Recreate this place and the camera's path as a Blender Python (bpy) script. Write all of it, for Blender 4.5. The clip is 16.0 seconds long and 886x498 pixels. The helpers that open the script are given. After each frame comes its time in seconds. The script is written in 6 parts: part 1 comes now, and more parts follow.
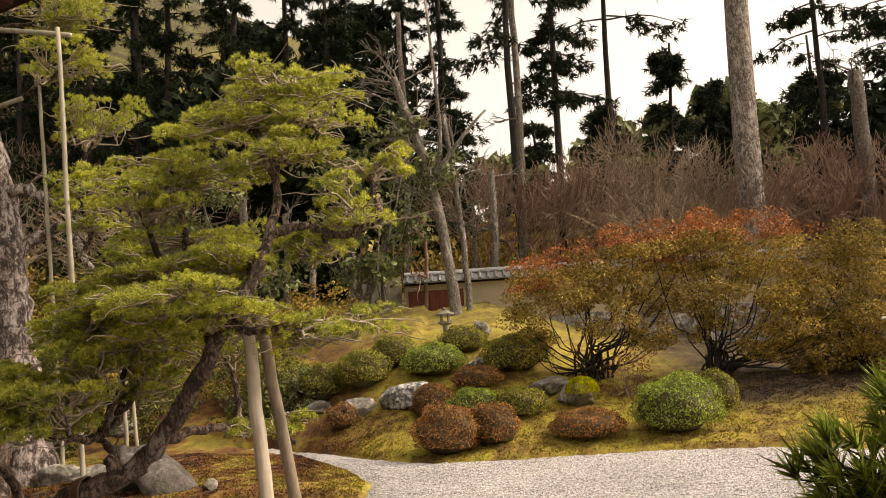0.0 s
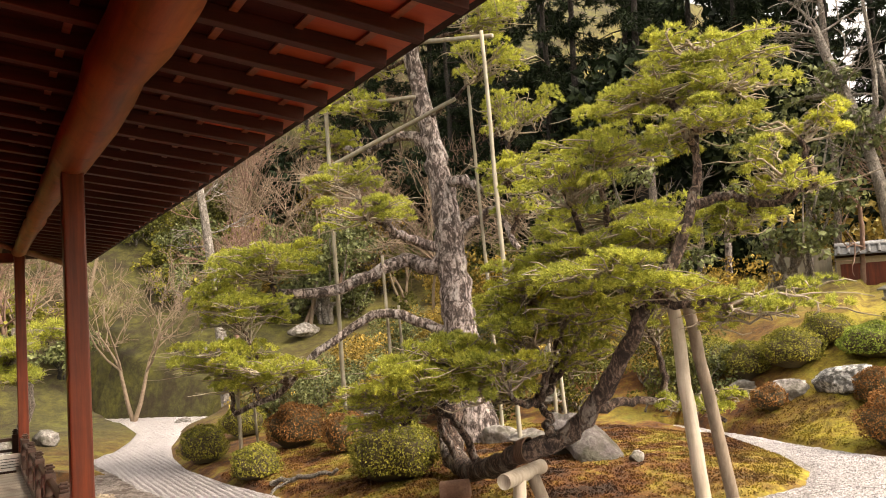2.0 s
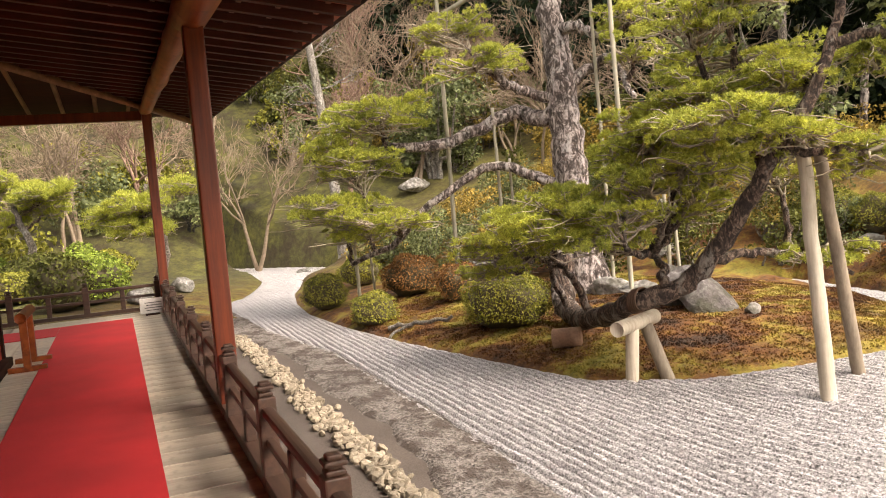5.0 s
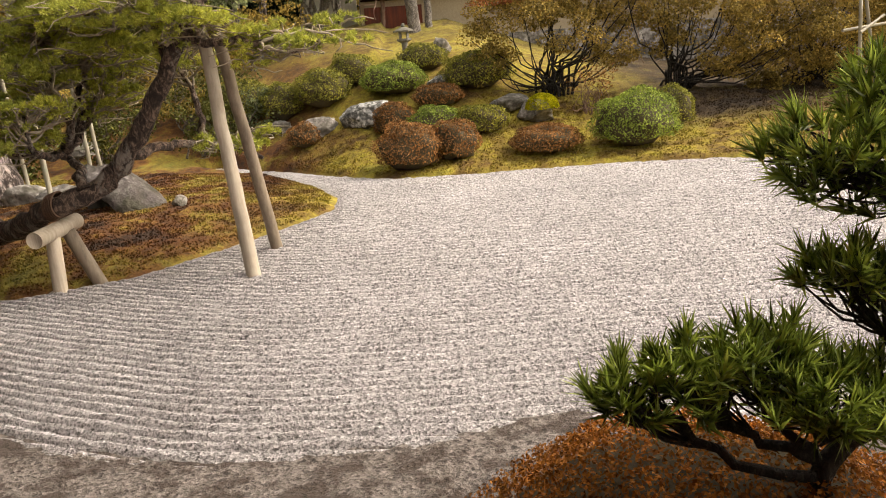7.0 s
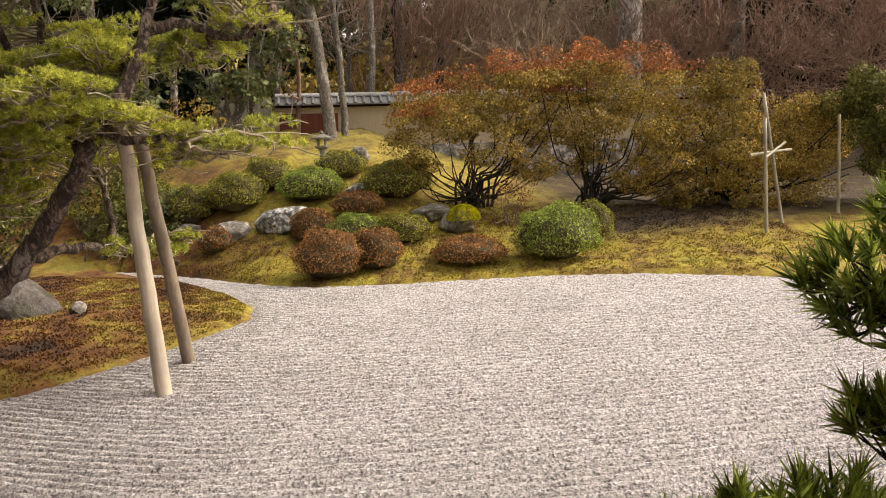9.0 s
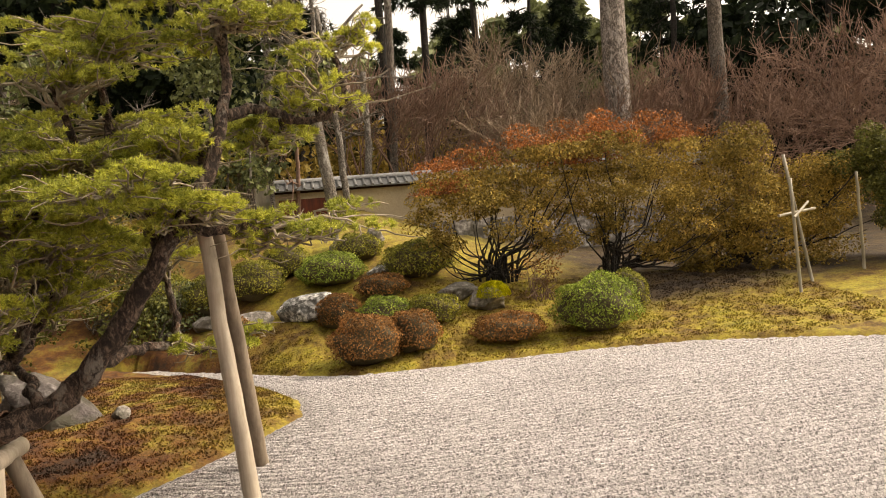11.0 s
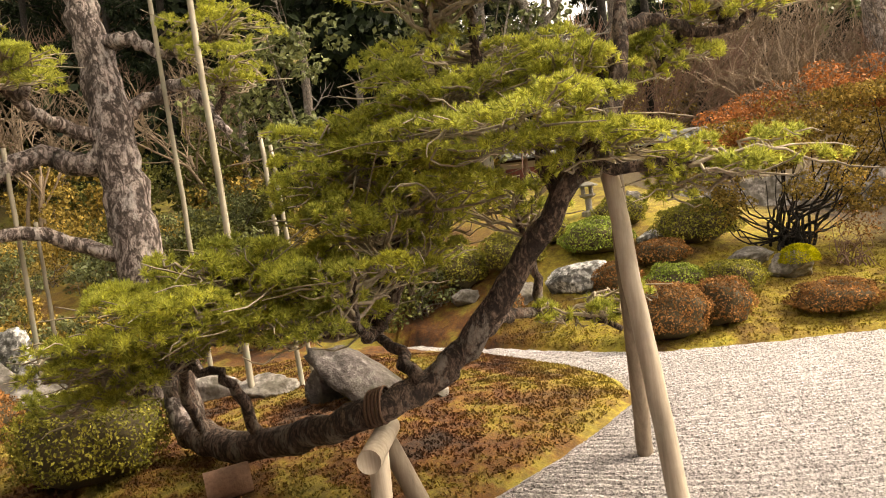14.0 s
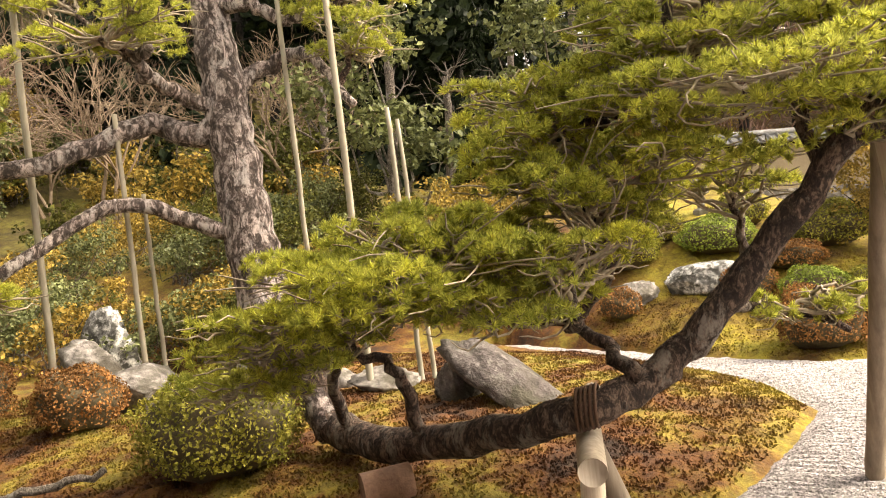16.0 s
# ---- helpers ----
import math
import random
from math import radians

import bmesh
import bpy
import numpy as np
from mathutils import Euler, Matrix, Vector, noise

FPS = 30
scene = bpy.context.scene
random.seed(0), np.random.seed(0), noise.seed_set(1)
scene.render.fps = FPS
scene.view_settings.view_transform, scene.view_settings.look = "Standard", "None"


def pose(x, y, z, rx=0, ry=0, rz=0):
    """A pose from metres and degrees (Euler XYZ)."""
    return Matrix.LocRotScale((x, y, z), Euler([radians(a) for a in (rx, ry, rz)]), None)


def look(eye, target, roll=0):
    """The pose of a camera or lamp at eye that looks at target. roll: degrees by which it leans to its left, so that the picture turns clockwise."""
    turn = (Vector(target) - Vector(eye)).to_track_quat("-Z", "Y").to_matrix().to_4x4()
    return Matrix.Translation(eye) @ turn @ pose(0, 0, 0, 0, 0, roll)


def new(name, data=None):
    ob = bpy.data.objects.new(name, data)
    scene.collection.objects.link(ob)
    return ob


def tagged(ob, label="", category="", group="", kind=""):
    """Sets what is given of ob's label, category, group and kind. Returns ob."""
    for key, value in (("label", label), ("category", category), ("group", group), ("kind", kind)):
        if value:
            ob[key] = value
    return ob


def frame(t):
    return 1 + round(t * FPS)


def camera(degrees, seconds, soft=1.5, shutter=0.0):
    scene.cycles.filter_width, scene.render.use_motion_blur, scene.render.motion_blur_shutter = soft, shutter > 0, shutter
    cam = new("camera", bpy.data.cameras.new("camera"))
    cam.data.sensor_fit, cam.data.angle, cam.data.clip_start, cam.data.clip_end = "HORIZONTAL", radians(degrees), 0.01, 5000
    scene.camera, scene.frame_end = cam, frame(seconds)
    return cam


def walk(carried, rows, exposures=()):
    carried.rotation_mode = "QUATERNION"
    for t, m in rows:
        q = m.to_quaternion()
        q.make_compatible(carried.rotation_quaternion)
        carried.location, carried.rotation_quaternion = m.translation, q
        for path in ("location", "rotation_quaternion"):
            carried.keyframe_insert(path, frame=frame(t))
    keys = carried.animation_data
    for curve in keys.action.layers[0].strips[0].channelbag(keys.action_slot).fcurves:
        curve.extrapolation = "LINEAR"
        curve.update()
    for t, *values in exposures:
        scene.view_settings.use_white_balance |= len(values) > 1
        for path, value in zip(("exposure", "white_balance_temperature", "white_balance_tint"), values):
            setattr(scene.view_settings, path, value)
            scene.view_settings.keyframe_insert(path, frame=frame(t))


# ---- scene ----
cam = camera(58.1, 16.0, soft=1.0)
# seconds, eye x y z, yaw, pitch, lean
PATH = [
    (0, 0.339, 0.240, 2.307, 1.30, 5.10, 5.29),
    (0.5, 0.260, 0.229, 2.307, 6.92, 5.10, 5.04),
    (1, 0.204, 0.233, 2.302, 12.86, 5.45, 5.33),
    (1.5, 0.209, 0.219, 2.294, 21.13, 6.04, 5.32),
    (2, 0.181, 0.196, 2.292, 30.00, 6.00, 4.70),
    (2.5, 0.142, 0.175, 2.284, 37.99, 5.39, 3.93),
    (3, 0.126, 0.131, 2.281, 45.47, 5.39, 2.58),
    (5.5, 0.115, 0.167, 2.236, 32.24, -6.53, 4.85),
    (6, 0.154, 0.178, 2.226, 22.69, -9.08, 4.98),
    (6.5, 0.161, 0.232, 2.207, 11.47, -11.77, 4.86),
    (7, 0.235, 0.216, 2.197, 0.09, -14.71, 5.81),
    (7.5, 0.300, 0.199, 2.200, -5.90, -16.44, 5.78),
    (8, 0.249, 0.267, 2.182, -6.16, -16.95, 5.67),
    (8.5, 0.086, 0.490, 2.158, -6.71, -15.43, 3.85),
    (9, -0.080, 0.689, 2.203, -7.77, -7.62, 3.29),
    (11.5, -1.508, 1.442, 2.281, -11.07, -2.03, 6.58),
    (12, -1.808, 1.769, 2.287, -10.67, -1.64, 6.75),
    (12.5, -2.068, 2.024, 2.290, -5.79, -1.05, 6.28),
    (13, -2.405, 2.249, 2.262, -5.57, -1.21, 6.71),
    (13.5, -2.729, 2.440, 2.217, -1.31, -1.93, 7.37),
    (14, -3.051, 2.710, 2.210, 0.66, -2.21, 7.96),
    (14.5, -3.348, 2.910, 2.174, 0.30, -1.91, 6.70),
    (15, -3.655, 3.084, 2.160, -0.71, -1.87, 6.16),
    (15.5, -3.939, 3.310, 2.143, 1.48, -1.79, 6.08),
    (16, -4.246, 3.509, 2.126, 3.37, -1.66, 5.89),
]
walk(cam, [(t, pose(x, y, z, 0, 0, yaw) @ pose(0, 0, 0, 90 + pitch) @ pose(0, 0, 0, 0, 0, -lean)) for t, x, y, z, yaw, pitch, lean in PATH],
     exposures=[(0.0, 0.46, 8600, 14), (1.5, 0.76, 8300, 14), (2.0, 1.1, 7900, 14), (3.0, 2.1, 7300, 13), (5.5, 1.0, 7500, 13), (7.0, 0.64, 7700, 12), (9.0, 0.56, 7700, 13), (12.0, 0.58, 8700, 13), (14.0, 1.0, 8700, 13), (16.0, 1.45, 8300, 13)])

# ---- light: a bright, thinly overcast sky ----
world = bpy.data.worlds.new("sky")
scene.world = world
world.use_nodes = True
wt = world.node_tree
sky = wt.nodes.new("ShaderNodeTexSky")
sky.sky_type = "NISHITA"
sky.sun_disc = False
sky.sun_elevation, sky.sun_rotation = radians(43), radians(87)
sky.dust_density = 4.0
pale = wt.nodes.new("ShaderNodeHueSaturation")
pale.inputs["Saturation"].default_value = 0.12
pale.inputs["Value"].default_value = 1.5
wt.links.new(sky.outputs[0], pale.inputs["Color"])
wt.links.new(pale.outputs[0], wt.nodes["Background"].inputs[0])
wt.nodes["Background"].inputs[1].default_value = 0.145
lamp = new("sun", bpy.data.lights.new("sun", "SUN"))
lamp.data.energy, lamp.data.angle, lamp.data.color = 1.5, radians(24), (1.0, 0.93, 0.82)
lamp.matrix_world = look((22, 1.2, 21), (0, 0, 0))


# ---- materials ----
def shader(name, rough=0.8, metal=0.0):
    m = bpy.data.materials.new(name)
    m.use_nodes = True
    b = m.node_tree.nodes["Principled BSDF"]
    b.inputs["Roughness"].default_value, b.inputs["Metallic"].default_value = rough, metal
    return m, m.node_tree, b


def node(nt, kind, **values):
    n = nt.nodes.new(kind)
    for k, v in values.items():
        n.inputs[k].default_value = v
    return n


def ramp(nt, source, stops):
    r = nt.nodes.new("ShaderNodeValToRGB")
    e = r.color_ramp.elements
    while len(e) < len(stops):
        e.new(0.5)
    for el, (p, c) in zip(e, stops):
        el.position, el.color = p, (*c, 1)
    nt.links.new(source, r.inputs[0])
    return r.outputs[0]


def mixed(nt, fac, a, b, kind="MIX"):
    m = nt.nodes.new("ShaderNodeMix")
    m.data_type, m.blend_type = "RGBA", kind
    for sock, v in ((m.inputs[0], fac), (m.inputs[6], a), (m.inputs[7], b)):
        if isinstance(v, (int, float)):
            sock.default_value = v
        elif isinstance(v, tuple):
            sock.default_value = (*v, 1)
        else:
            nt.links.new(v, sock)
    return m.outputs[2]


def coords(nt, scale=(1, 1, 1)):
    c = nt.nodes.new("ShaderNodeTexCoord")
    m = nt.nodes.new("ShaderNodeMapping")
    m.inputs["Scale"].default_value = scale
    nt.links.new(c.outputs["Object"], m.inputs[0])
    return m.outputs[0]


def noisy(nt, vec, scale, detail=4.0, rough=0.6):
    n = node(nt, "ShaderNodeTexNoise", Scale=scale, Detail=detail, Roughness=rough)
    nt.links.new(vec, n.inputs["Vector"])
    return n.outputs["Fac"]


def bumped(nt, b, height, strength=0.4, dist=0.01):
    n = node(nt, "ShaderNodeBump", Strength=strength, Distance=dist)
    nt.links.new(height, n.inputs["Height"])
    nt.links.new(n.outputs[0], b.inputs["Normal"])


def mottled(name, stops, fine, coarse, rough=0.85, stretch=(1, 1, 1), bump=0.4, dist=0.01, second=None, per_object=0.0):
    """Two scales of variation: a fine grain in the colour and relief, and coarse stains."""
    m, nt, b = shader(name, rough)
    vec = coords(nt, stretch)
    grain = noisy(nt, vec, fine, 6.0, 0.65)
    col = ramp(nt, grain, stops)
    if second:
        col = mixed(nt, ramp(nt, noisy(nt, vec, coarse, 3.0), [(0.42, (0, 0, 0)), (0.62, (1, 1, 1))]), col, second)
    stain = ramp(nt, noisy(nt, vec, coarse * 0.6, 3.0), [(0.3, (0.68, 0.68, 0.68)), (0.7, (1.1, 1.1, 1.1))])
    col = mixed(nt, 1.0, col, stain, "MULTIPLY")
    if per_object:
        info = nt.nodes.new("ShaderNodeObjectInfo")
        col = mixed(nt, 1.0, col, ramp(nt, info.outputs["Random"], [(0, (1 - per_object,) * 3), (1, (1 + per_object,) * 3)]), "MULTIPLY")
    nt.links.new(col, b.inputs["Base Color"])
    bumped(nt, b, grain, bump, dist)
    return m


def foliage(name, dark, mid, light, patch=1.2, rough=0.55, thin=0.25, tufts=9.0, even=0.0):
    """Leaves: each blade has its own tint, and whole sprays differ from one another."""
    m, nt, b = shader(name, rough)
    geo = nt.nodes.new("ShaderNodeNewGeometry")
    col = ramp(nt, geo.outputs["Random Per Island"], [(0.0, dark), (0.5, mid), (1.0, light)])
    var = ramp(nt, noisy(nt, coords(nt), patch, 2.0), [(0.3, (0.6 + even, 0.62 + even, 0.6 + even)), (0.7, (1.2, 1.15, 1.0))])
    col = mixed(nt, 1.0, col, var, "MULTIPLY")
    tuft = ramp(nt, noisy(nt, coords(nt), tufts, 2.0), [(0.32, (0.5 + even, 0.52 + even, 0.5 + even)), (0.66, (1.35, 1.3, 1.2))])
    col = mixed(nt, 1.0, col, tuft, "MULTIPLY")
    nt.links.new(col, b.inputs["Base Color"])
    b.inputs["Specular IOR Level"].default_value = 0.18
    thru = nt.nodes.new("ShaderNodeBsdfTranslucent")
    nt.links.new(col, thru.inputs["Color"])
    mix = node(nt, "ShaderNodeMixShader", Fac=thin)
    nt.links.new(b.outputs[0], mix.inputs[1])
    nt.links.new(thru.outputs[0], mix.inputs[2])
    nt.links.new(mix.outputs[0], nt.nodes["Material Output"].inputs[0])
    return m


def gravel_material(name, k=1.0, grains=75.0, warm=0.0, soil=None):
    m, nt, b = shader(name, 0.9)
    vec = coords(nt)
    v = node(nt, "ShaderNodeTexVoronoi", Scale=grains)
    nt.links.new(vec, v.inputs["Vector"])
    grain = ramp(nt, v.outputs["Color"], [(0.0, (0.13 * k, 0.12 * k, 0.12 * k)), (0.3, (0.45 * k, 0.43 * k, 0.435 * k)), (1.0, (0.84 * k, 0.81 * k, 0.825 * k))])
    tone = ramp(nt, noisy(nt, vec, 0.7, 4.0), [(0.3, (0.86, 0.85, 0.84)), (0.7, (1.05, 1.04, 1.04))])
    col = mixed(nt, 1.0, grain, tone, "MULTIPLY")
    clump = ramp(nt, noisy(nt, vec, 40.0, 6.0, 0.8), [(0.41, (0.14, 0.135, 0.13)), (0.50, (1, 1, 1))])
    col = mixed(nt, 0.85, col, clump, "MULTIPLY")
    if warm:
        col = mixed(nt, 1.0, col, (1 + warm, 1.0, 1 - warm), "MULTIPLY")
    if soil:
        bare = ramp(nt, noisy(nt, vec, 2.6, 7.0, 0.72), [(0.47, (0, 0, 0)), (0.55, (0.92, 0.92, 0.92))])
        col = mixed(nt, bare, col, mixed(nt, 0.6, soil, clump, "MULTIPLY"))
    nt.links.new(col, b.inputs["Base Color"])
    h = mixed(nt, 0.7, v.outputs["Distance"], noisy(nt, vec, 30.0, 6.0, 0.8))
    bumped(nt, b, h, 1.0, 0.035)
    return m


def moss_material():
    m, nt, b = shader("moss_ground", 0.95)
    vec = coords(nt)
    big = noisy(nt, vec, 0.95, 8.0, 0.72)
    col = ramp(nt, big, [(0.36, (0.030, 0.014, 0.007)), (0.45, (0.095, 0.036, 0.009)), (0.51, (0.135, 0.070, 0.014)), (0.57, (0.185, 0.145, 0.024)), (0.70, (0.125, 0.125, 0.024))])
    geo = nt.nodes.new("ShaderNodeSeparateXYZ")
    nt.links.new(vec, geo.inputs[0])
    fresh = ramp(nt, noisy(nt, vec, 1.3, 7.0, 0.72), [(0.36, (0.10, 0.055, 0.014)), (0.46, (0.19, 0.135, 0.024)), (0.55, (0.27, 0.225, 0.033)), (0.70, (0.18, 0.18, 0.030))])
    bank = node(nt, "ShaderNodeMapRange", **{"From Min": -2.6, "From Max": -1.2})
    nt.links.new(geo.outputs["X"], bank.inputs["Value"])
    col = mixed(nt, bank.outputs[0], col, fresh)
    span = node(nt, "ShaderNodeMapRange", **{"From Min": 18.0, "From Max": 26.0})
    nt.links.new(geo.outputs["Y"], span.inputs["Value"])
    col = mixed(nt, span.outputs[0], col, ramp(nt, noisy(nt, vec, 1.1, 5.0), [(0.35, (0.06, 0.04, 0.014)), (0.50, (0.15, 0.125, 0.028)), (0.65, (0.22, 0.20, 0.035))]))
    slope = node(nt, "ShaderNodeMapRange", **{"From Min": -13.0, "From Max": -22.0})
    nt.links.new(geo.outputs["X"], slope.inputs["Value"])
    col = mixed(nt, slope.outputs[0], col, ramp(nt, noisy(nt, vec, 0.8, 6.0, 0.7), [(0.38, (0.028, 0.020, 0.009)), (0.50, (0.048, 0.045, 0.012)), (0.62, (0.085, 0.085, 0.018))]))
    # fallen leaves among the far shrubs, darkened for the shade beneath them
    deep = node(nt, "ShaderNodeMapRange", **{"From Min": 14.0, "From Max": 15.0})
    nt.links.new(geo.outputs["Y"], deep.inputs["Value"])
    side = node(nt, "ShaderNodeMapRange", **{"From Min": 3.6, "From Max": 5.2})
    nt.links.new(geo.outputs["X"], side.inputs["Value"])
    shade_and_litter = mixed(nt, 1.0, deep.outputs[0], side.outputs[0], "MULTIPLY")
    col = mixed(nt, shade_and_litter, col, ramp(nt, noisy(nt, vec, 1.6, 6.0, 0.7), [(0.36, (0.020, 0.012, 0.006)), (0.54, (0.055, 0.034, 0.014)), (0.68, (0.10, 0.085, 0.022))]))
    fine = noisy(nt, vec, 28.0, 6.0, 0.7)
    col = mixed(nt, 0.85, col, ramp(nt, fine, [(0.3, (0.62, 0.60, 0.55)), (0.62, (1.3, 1.27, 1.2))]), "MULTIPLY")
    mid = noisy(nt, vec, 4.5, 7.0, 0.75)
    col = mixed(nt, 0.9, col, ramp(nt, mid, [(0.36, (0.55, 0.48, 0.42)), (0.56, (1.3, 1.3, 1.2))]), "MULTIPLY")
    nt.links.new(col, b.inputs["Base Color"])
    bumped(nt, b, mixed(nt, 0.5, fine, mid), 0.8, 0.04)
    return m


def bark_material(name, dark, light, scale=9.0, lichen=None):
    """Plated bark: ragged dark cracks between paler flakes, with blotches of lichen."""
    m, nt, b = shader(name, 0.9)
    vec = coords(nt, (1, 1, 0.5))
    warp = node(nt, "ShaderNodeTexNoise", Scale=scale * 0.9, Detail=5.0)
    nt.links.new(vec, warp.inputs["Vector"])
    bent = mixed(nt, 0.22, vec, warp.outputs["Color"])
    v = node(nt, "ShaderNodeTexVoronoi", Scale=scale)
    v.feature = "DISTANCE_TO_EDGE"
    nt.links.new(bent, v.inputs["Vector"])
    ragged = noisy(nt, bent, scale * 2.2, 8.0, 0.75)
    plate = ramp(nt, ragged, [(0.40, tuple(c * 0.35 for c in dark)), (0.48, dark), (0.59, light)])
    col = mixed(nt, ramp(nt, v.outputs["Distance"], [(0.0, (0.75, 0.75, 0.75)), (0.10, (0, 0, 0))]), plate, tuple(c * 0.3 for c in dark))
    fine = noisy(nt, vec, 60.0, 6.0, 0.7)
    col = mixed(nt, 0.7, col, ramp(nt, fine, [(0.3, (0.55, 0.55, 0.55)), (0.7, (1.3, 1.27, 1.25))]), "MULTIPLY")
    if lichen:
        col = mixed(nt, ramp(nt, noisy(nt, vec, 5.0, 7.0, 0.75), [(0.54, (0, 0, 0)), (0.62, (0.85, 0.85, 0.85))]), col, lichen)
    nt.links.new(col, b.inputs["Base Color"])
    bumped(nt, b, mixed(nt, 0.35, ragged, fine), 1.0, 0.09)
    return m


def wood_material(name, dark, light, rough=0.55, along="X", scale=14.0, wear=None, gloss=0.4):
    m, nt, b = shader(name, rough)
    b.inputs["Specular IOR Level"].default_value = gloss
    st = {"X": (0.06, 1, 1), "Y": (1, 0.06, 1), "Z": (1, 1, 0.06)}[along]
    vec = coords(nt, st)
    g = noisy(nt, vec, scale, 8.0, 0.7)
    col = ramp(nt, g, [(0.3, dark), (0.7, light)])
    vec2 = coords(nt)
    stain = ramp(nt, noisy(nt, vec2, 1.7, 4.0), [(0.3, (0.7, 0.68, 0.66)), (0.7, (1.12, 1.1, 1.08))])
    col = mixed(nt, 1.0, col, stain, "MULTIPLY")
    if wear:
        col = mixed(nt, ramp(nt, noisy(nt, vec2, 6.0, 5.0), [(0.55, (0, 0, 0)), (0.7, (0.6, 0.6, 0.6))]), col, wear)
    info = nt.nodes.new("ShaderNodeObjectInfo")
    col = mixed(nt, 1.0, col, ramp(nt, info.outputs["Random"], [(0, (0.85, 0.85, 0.85)), (1, (1.12, 1.1, 1.08))]), "MULTIPLY")
    nt.links.new(col, b.inputs["Base Color"])
    bumped(nt, b, g, 0.35, 0.006)
    return m


GRAVEL = gravel_material("raked_gravel", 0.98, 62.0)
GREY_GRAVEL = gravel_material("coarse_grey_gravel", 0.42, 42.0, 0.10, soil=(0.085, 0.062, 0.05))
MOSS = moss_material()
SAND = mottled("damp_sand", [(0.3, (0.06, 0.045, 0.038)), (0.7, (0.135, 0.105, 0.088))], 55, 1.4, 0.95, bump=0.6, dist=0.01)
PINE = foliage("pine_needles", (0.22, 0.24, 0.06), (0.45, 0.485, 0.115), (0.62, 0.65, 0.17), 1.6, thin=0.5, even=0.22)
PINE_OLD = foliage("old_pine_needles", (0.19, 0.21, 0.05), (0.40, 0.435, 0.10), (0.57, 0.605, 0.155), 1.2, thin=0.5, even=0.22)
PODO = foliage("long_dark_leaves", (0.05, 0.075, 0.016), (0.19, 0.27, 0.05), (0.42, 0.54, 0.12), 3.0, 0.35, 0.35)
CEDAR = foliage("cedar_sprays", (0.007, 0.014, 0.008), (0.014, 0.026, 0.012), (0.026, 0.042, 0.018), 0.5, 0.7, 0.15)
CAMELLIA = foliage("grey_green_leaves", (0.102, 0.120, 0.060), (0.170, 0.200, 0.100), (0.246, 0.290, 0.145), 0.8, 0.4, 0.2)
AZALEA_RED = foliage("bronze_azalea_leaves", (0.194, 0.101, 0.045), (0.324, 0.169, 0.074), (0.47, 0.244, 0.108), 2.0, 0.75)
AZALEA_GREEN = foliage("green_azalea_leaves", (0.165, 0.217, 0.048), (0.275, 0.362, 0.08), (0.399, 0.525, 0.116), 2.0, 0.65)
AZALEA_OLIVE = foliage("olive_azalea_leaves", (0.168, 0.168, 0.038), (0.28, 0.28, 0.063), (0.406, 0.406, 0.091), 2.0, 0.7)
RUST = foliage("rust_azalea_leaves", (0.20, 0.075, 0.017), (0.40, 0.155, 0.035), (0.60, 0.26, 0.06), 3.0, 0.8)
MAPLE = foliage("rusty_olive_leaves", (0.2, 0.144, 0.043), (0.362, 0.269, 0.077), (0.55, 0.406, 0.125), 0.5, 0.7)
MAPLE_RED = foliage("russet_top_leaves", (0.242, 0.094, 0.039), (0.418, 0.165, 0.066), (0.594, 0.242, 0.099), 0.6, 0.6)
YELLOW_MOSS = foliage("yellow_moss_fur", (0.30, 0.31, 0.015), (0.52, 0.52, 0.025), (0.70, 0.68, 0.05), 3.0, 0.9)
HILL_LEAF = foliage("hillside_leaves", (0.07, 0.076, 0.022), (0.120, 0.13, 0.038), (0.18, 0.195, 0.058), 0.6, 0.6)
PINE_BARK = bark_material("pine_bark", (0.060, 0.034, 0.025), (0.28, 0.195, 0.15), 10.0, (0.34, 0.30, 0.26))
OLD_BARK = bark_material("old_pine_bark", (0.11, 0.08, 0.07), (0.62, 0.53, 0.50), 6.5, (0.55, 0.50, 0.48))
PALE_BARK = bark_material("pale_bark", (0.20, 0.175, 0.15), (0.40, 0.36, 0.32), 16.0, (0.5, 0.47, 0.43))
SLIM_BARK = bark_material("pale_reddish_bark", (0.20, 0.165, 0.145), (0.56, 0.49, 0.45), 9.0, (0.50, 0.45, 0.42))
DARK_BARK = bark_material("dark_bark", (0.022, 0.018, 0.015), (0.06, 0.05, 0.042), 12.0)
MID_BARK = bark_material("grey_brown_bark", (0.14, 0.115, 0.095), (0.34, 0.29, 0.25), 14.0, (0.3, 0.29, 0.27))
# inner shade of the shrubs, put into the core's dark brown
SHRUB_CORE = mottled("shrub_core_shade", [(0.3, (0.05, 0.04, 0.02)), (0.7, (0.11, 0.085, 0.04))], 40, 6.0)
TWIG = mottled("bare_twigs", [(0.3, (0.18, 0.125, 0.085)), (0.7, (0.32, 0.24, 0.17))], 12, 0.7)
TWIG_RED = mottled("reddish_twigs", [(0.3, (0.19, 0.11, 0.08)), (0.7, (0.31, 0.195, 0.145))], 12, 0.7)
TWIG_PALE = mottled("pale_pine_twigs", [(0.3, (0.20, 0.16, 0.11)), (0.7, (0.46, 0.39, 0.30))], 25, 2.0)
POLE = wood_material("peeled_pole", (0.30, 0.255, 0.20), (0.55, 0.49, 0.405), 0.6, "Z", 20.0, (0.36, 0.32, 0.27))
POLE_GREY = wood_material("weathered_pole", (0.14, 0.11, 0.085), (0.30, 0.25, 0.19), 0.7, "Z", 20.0)
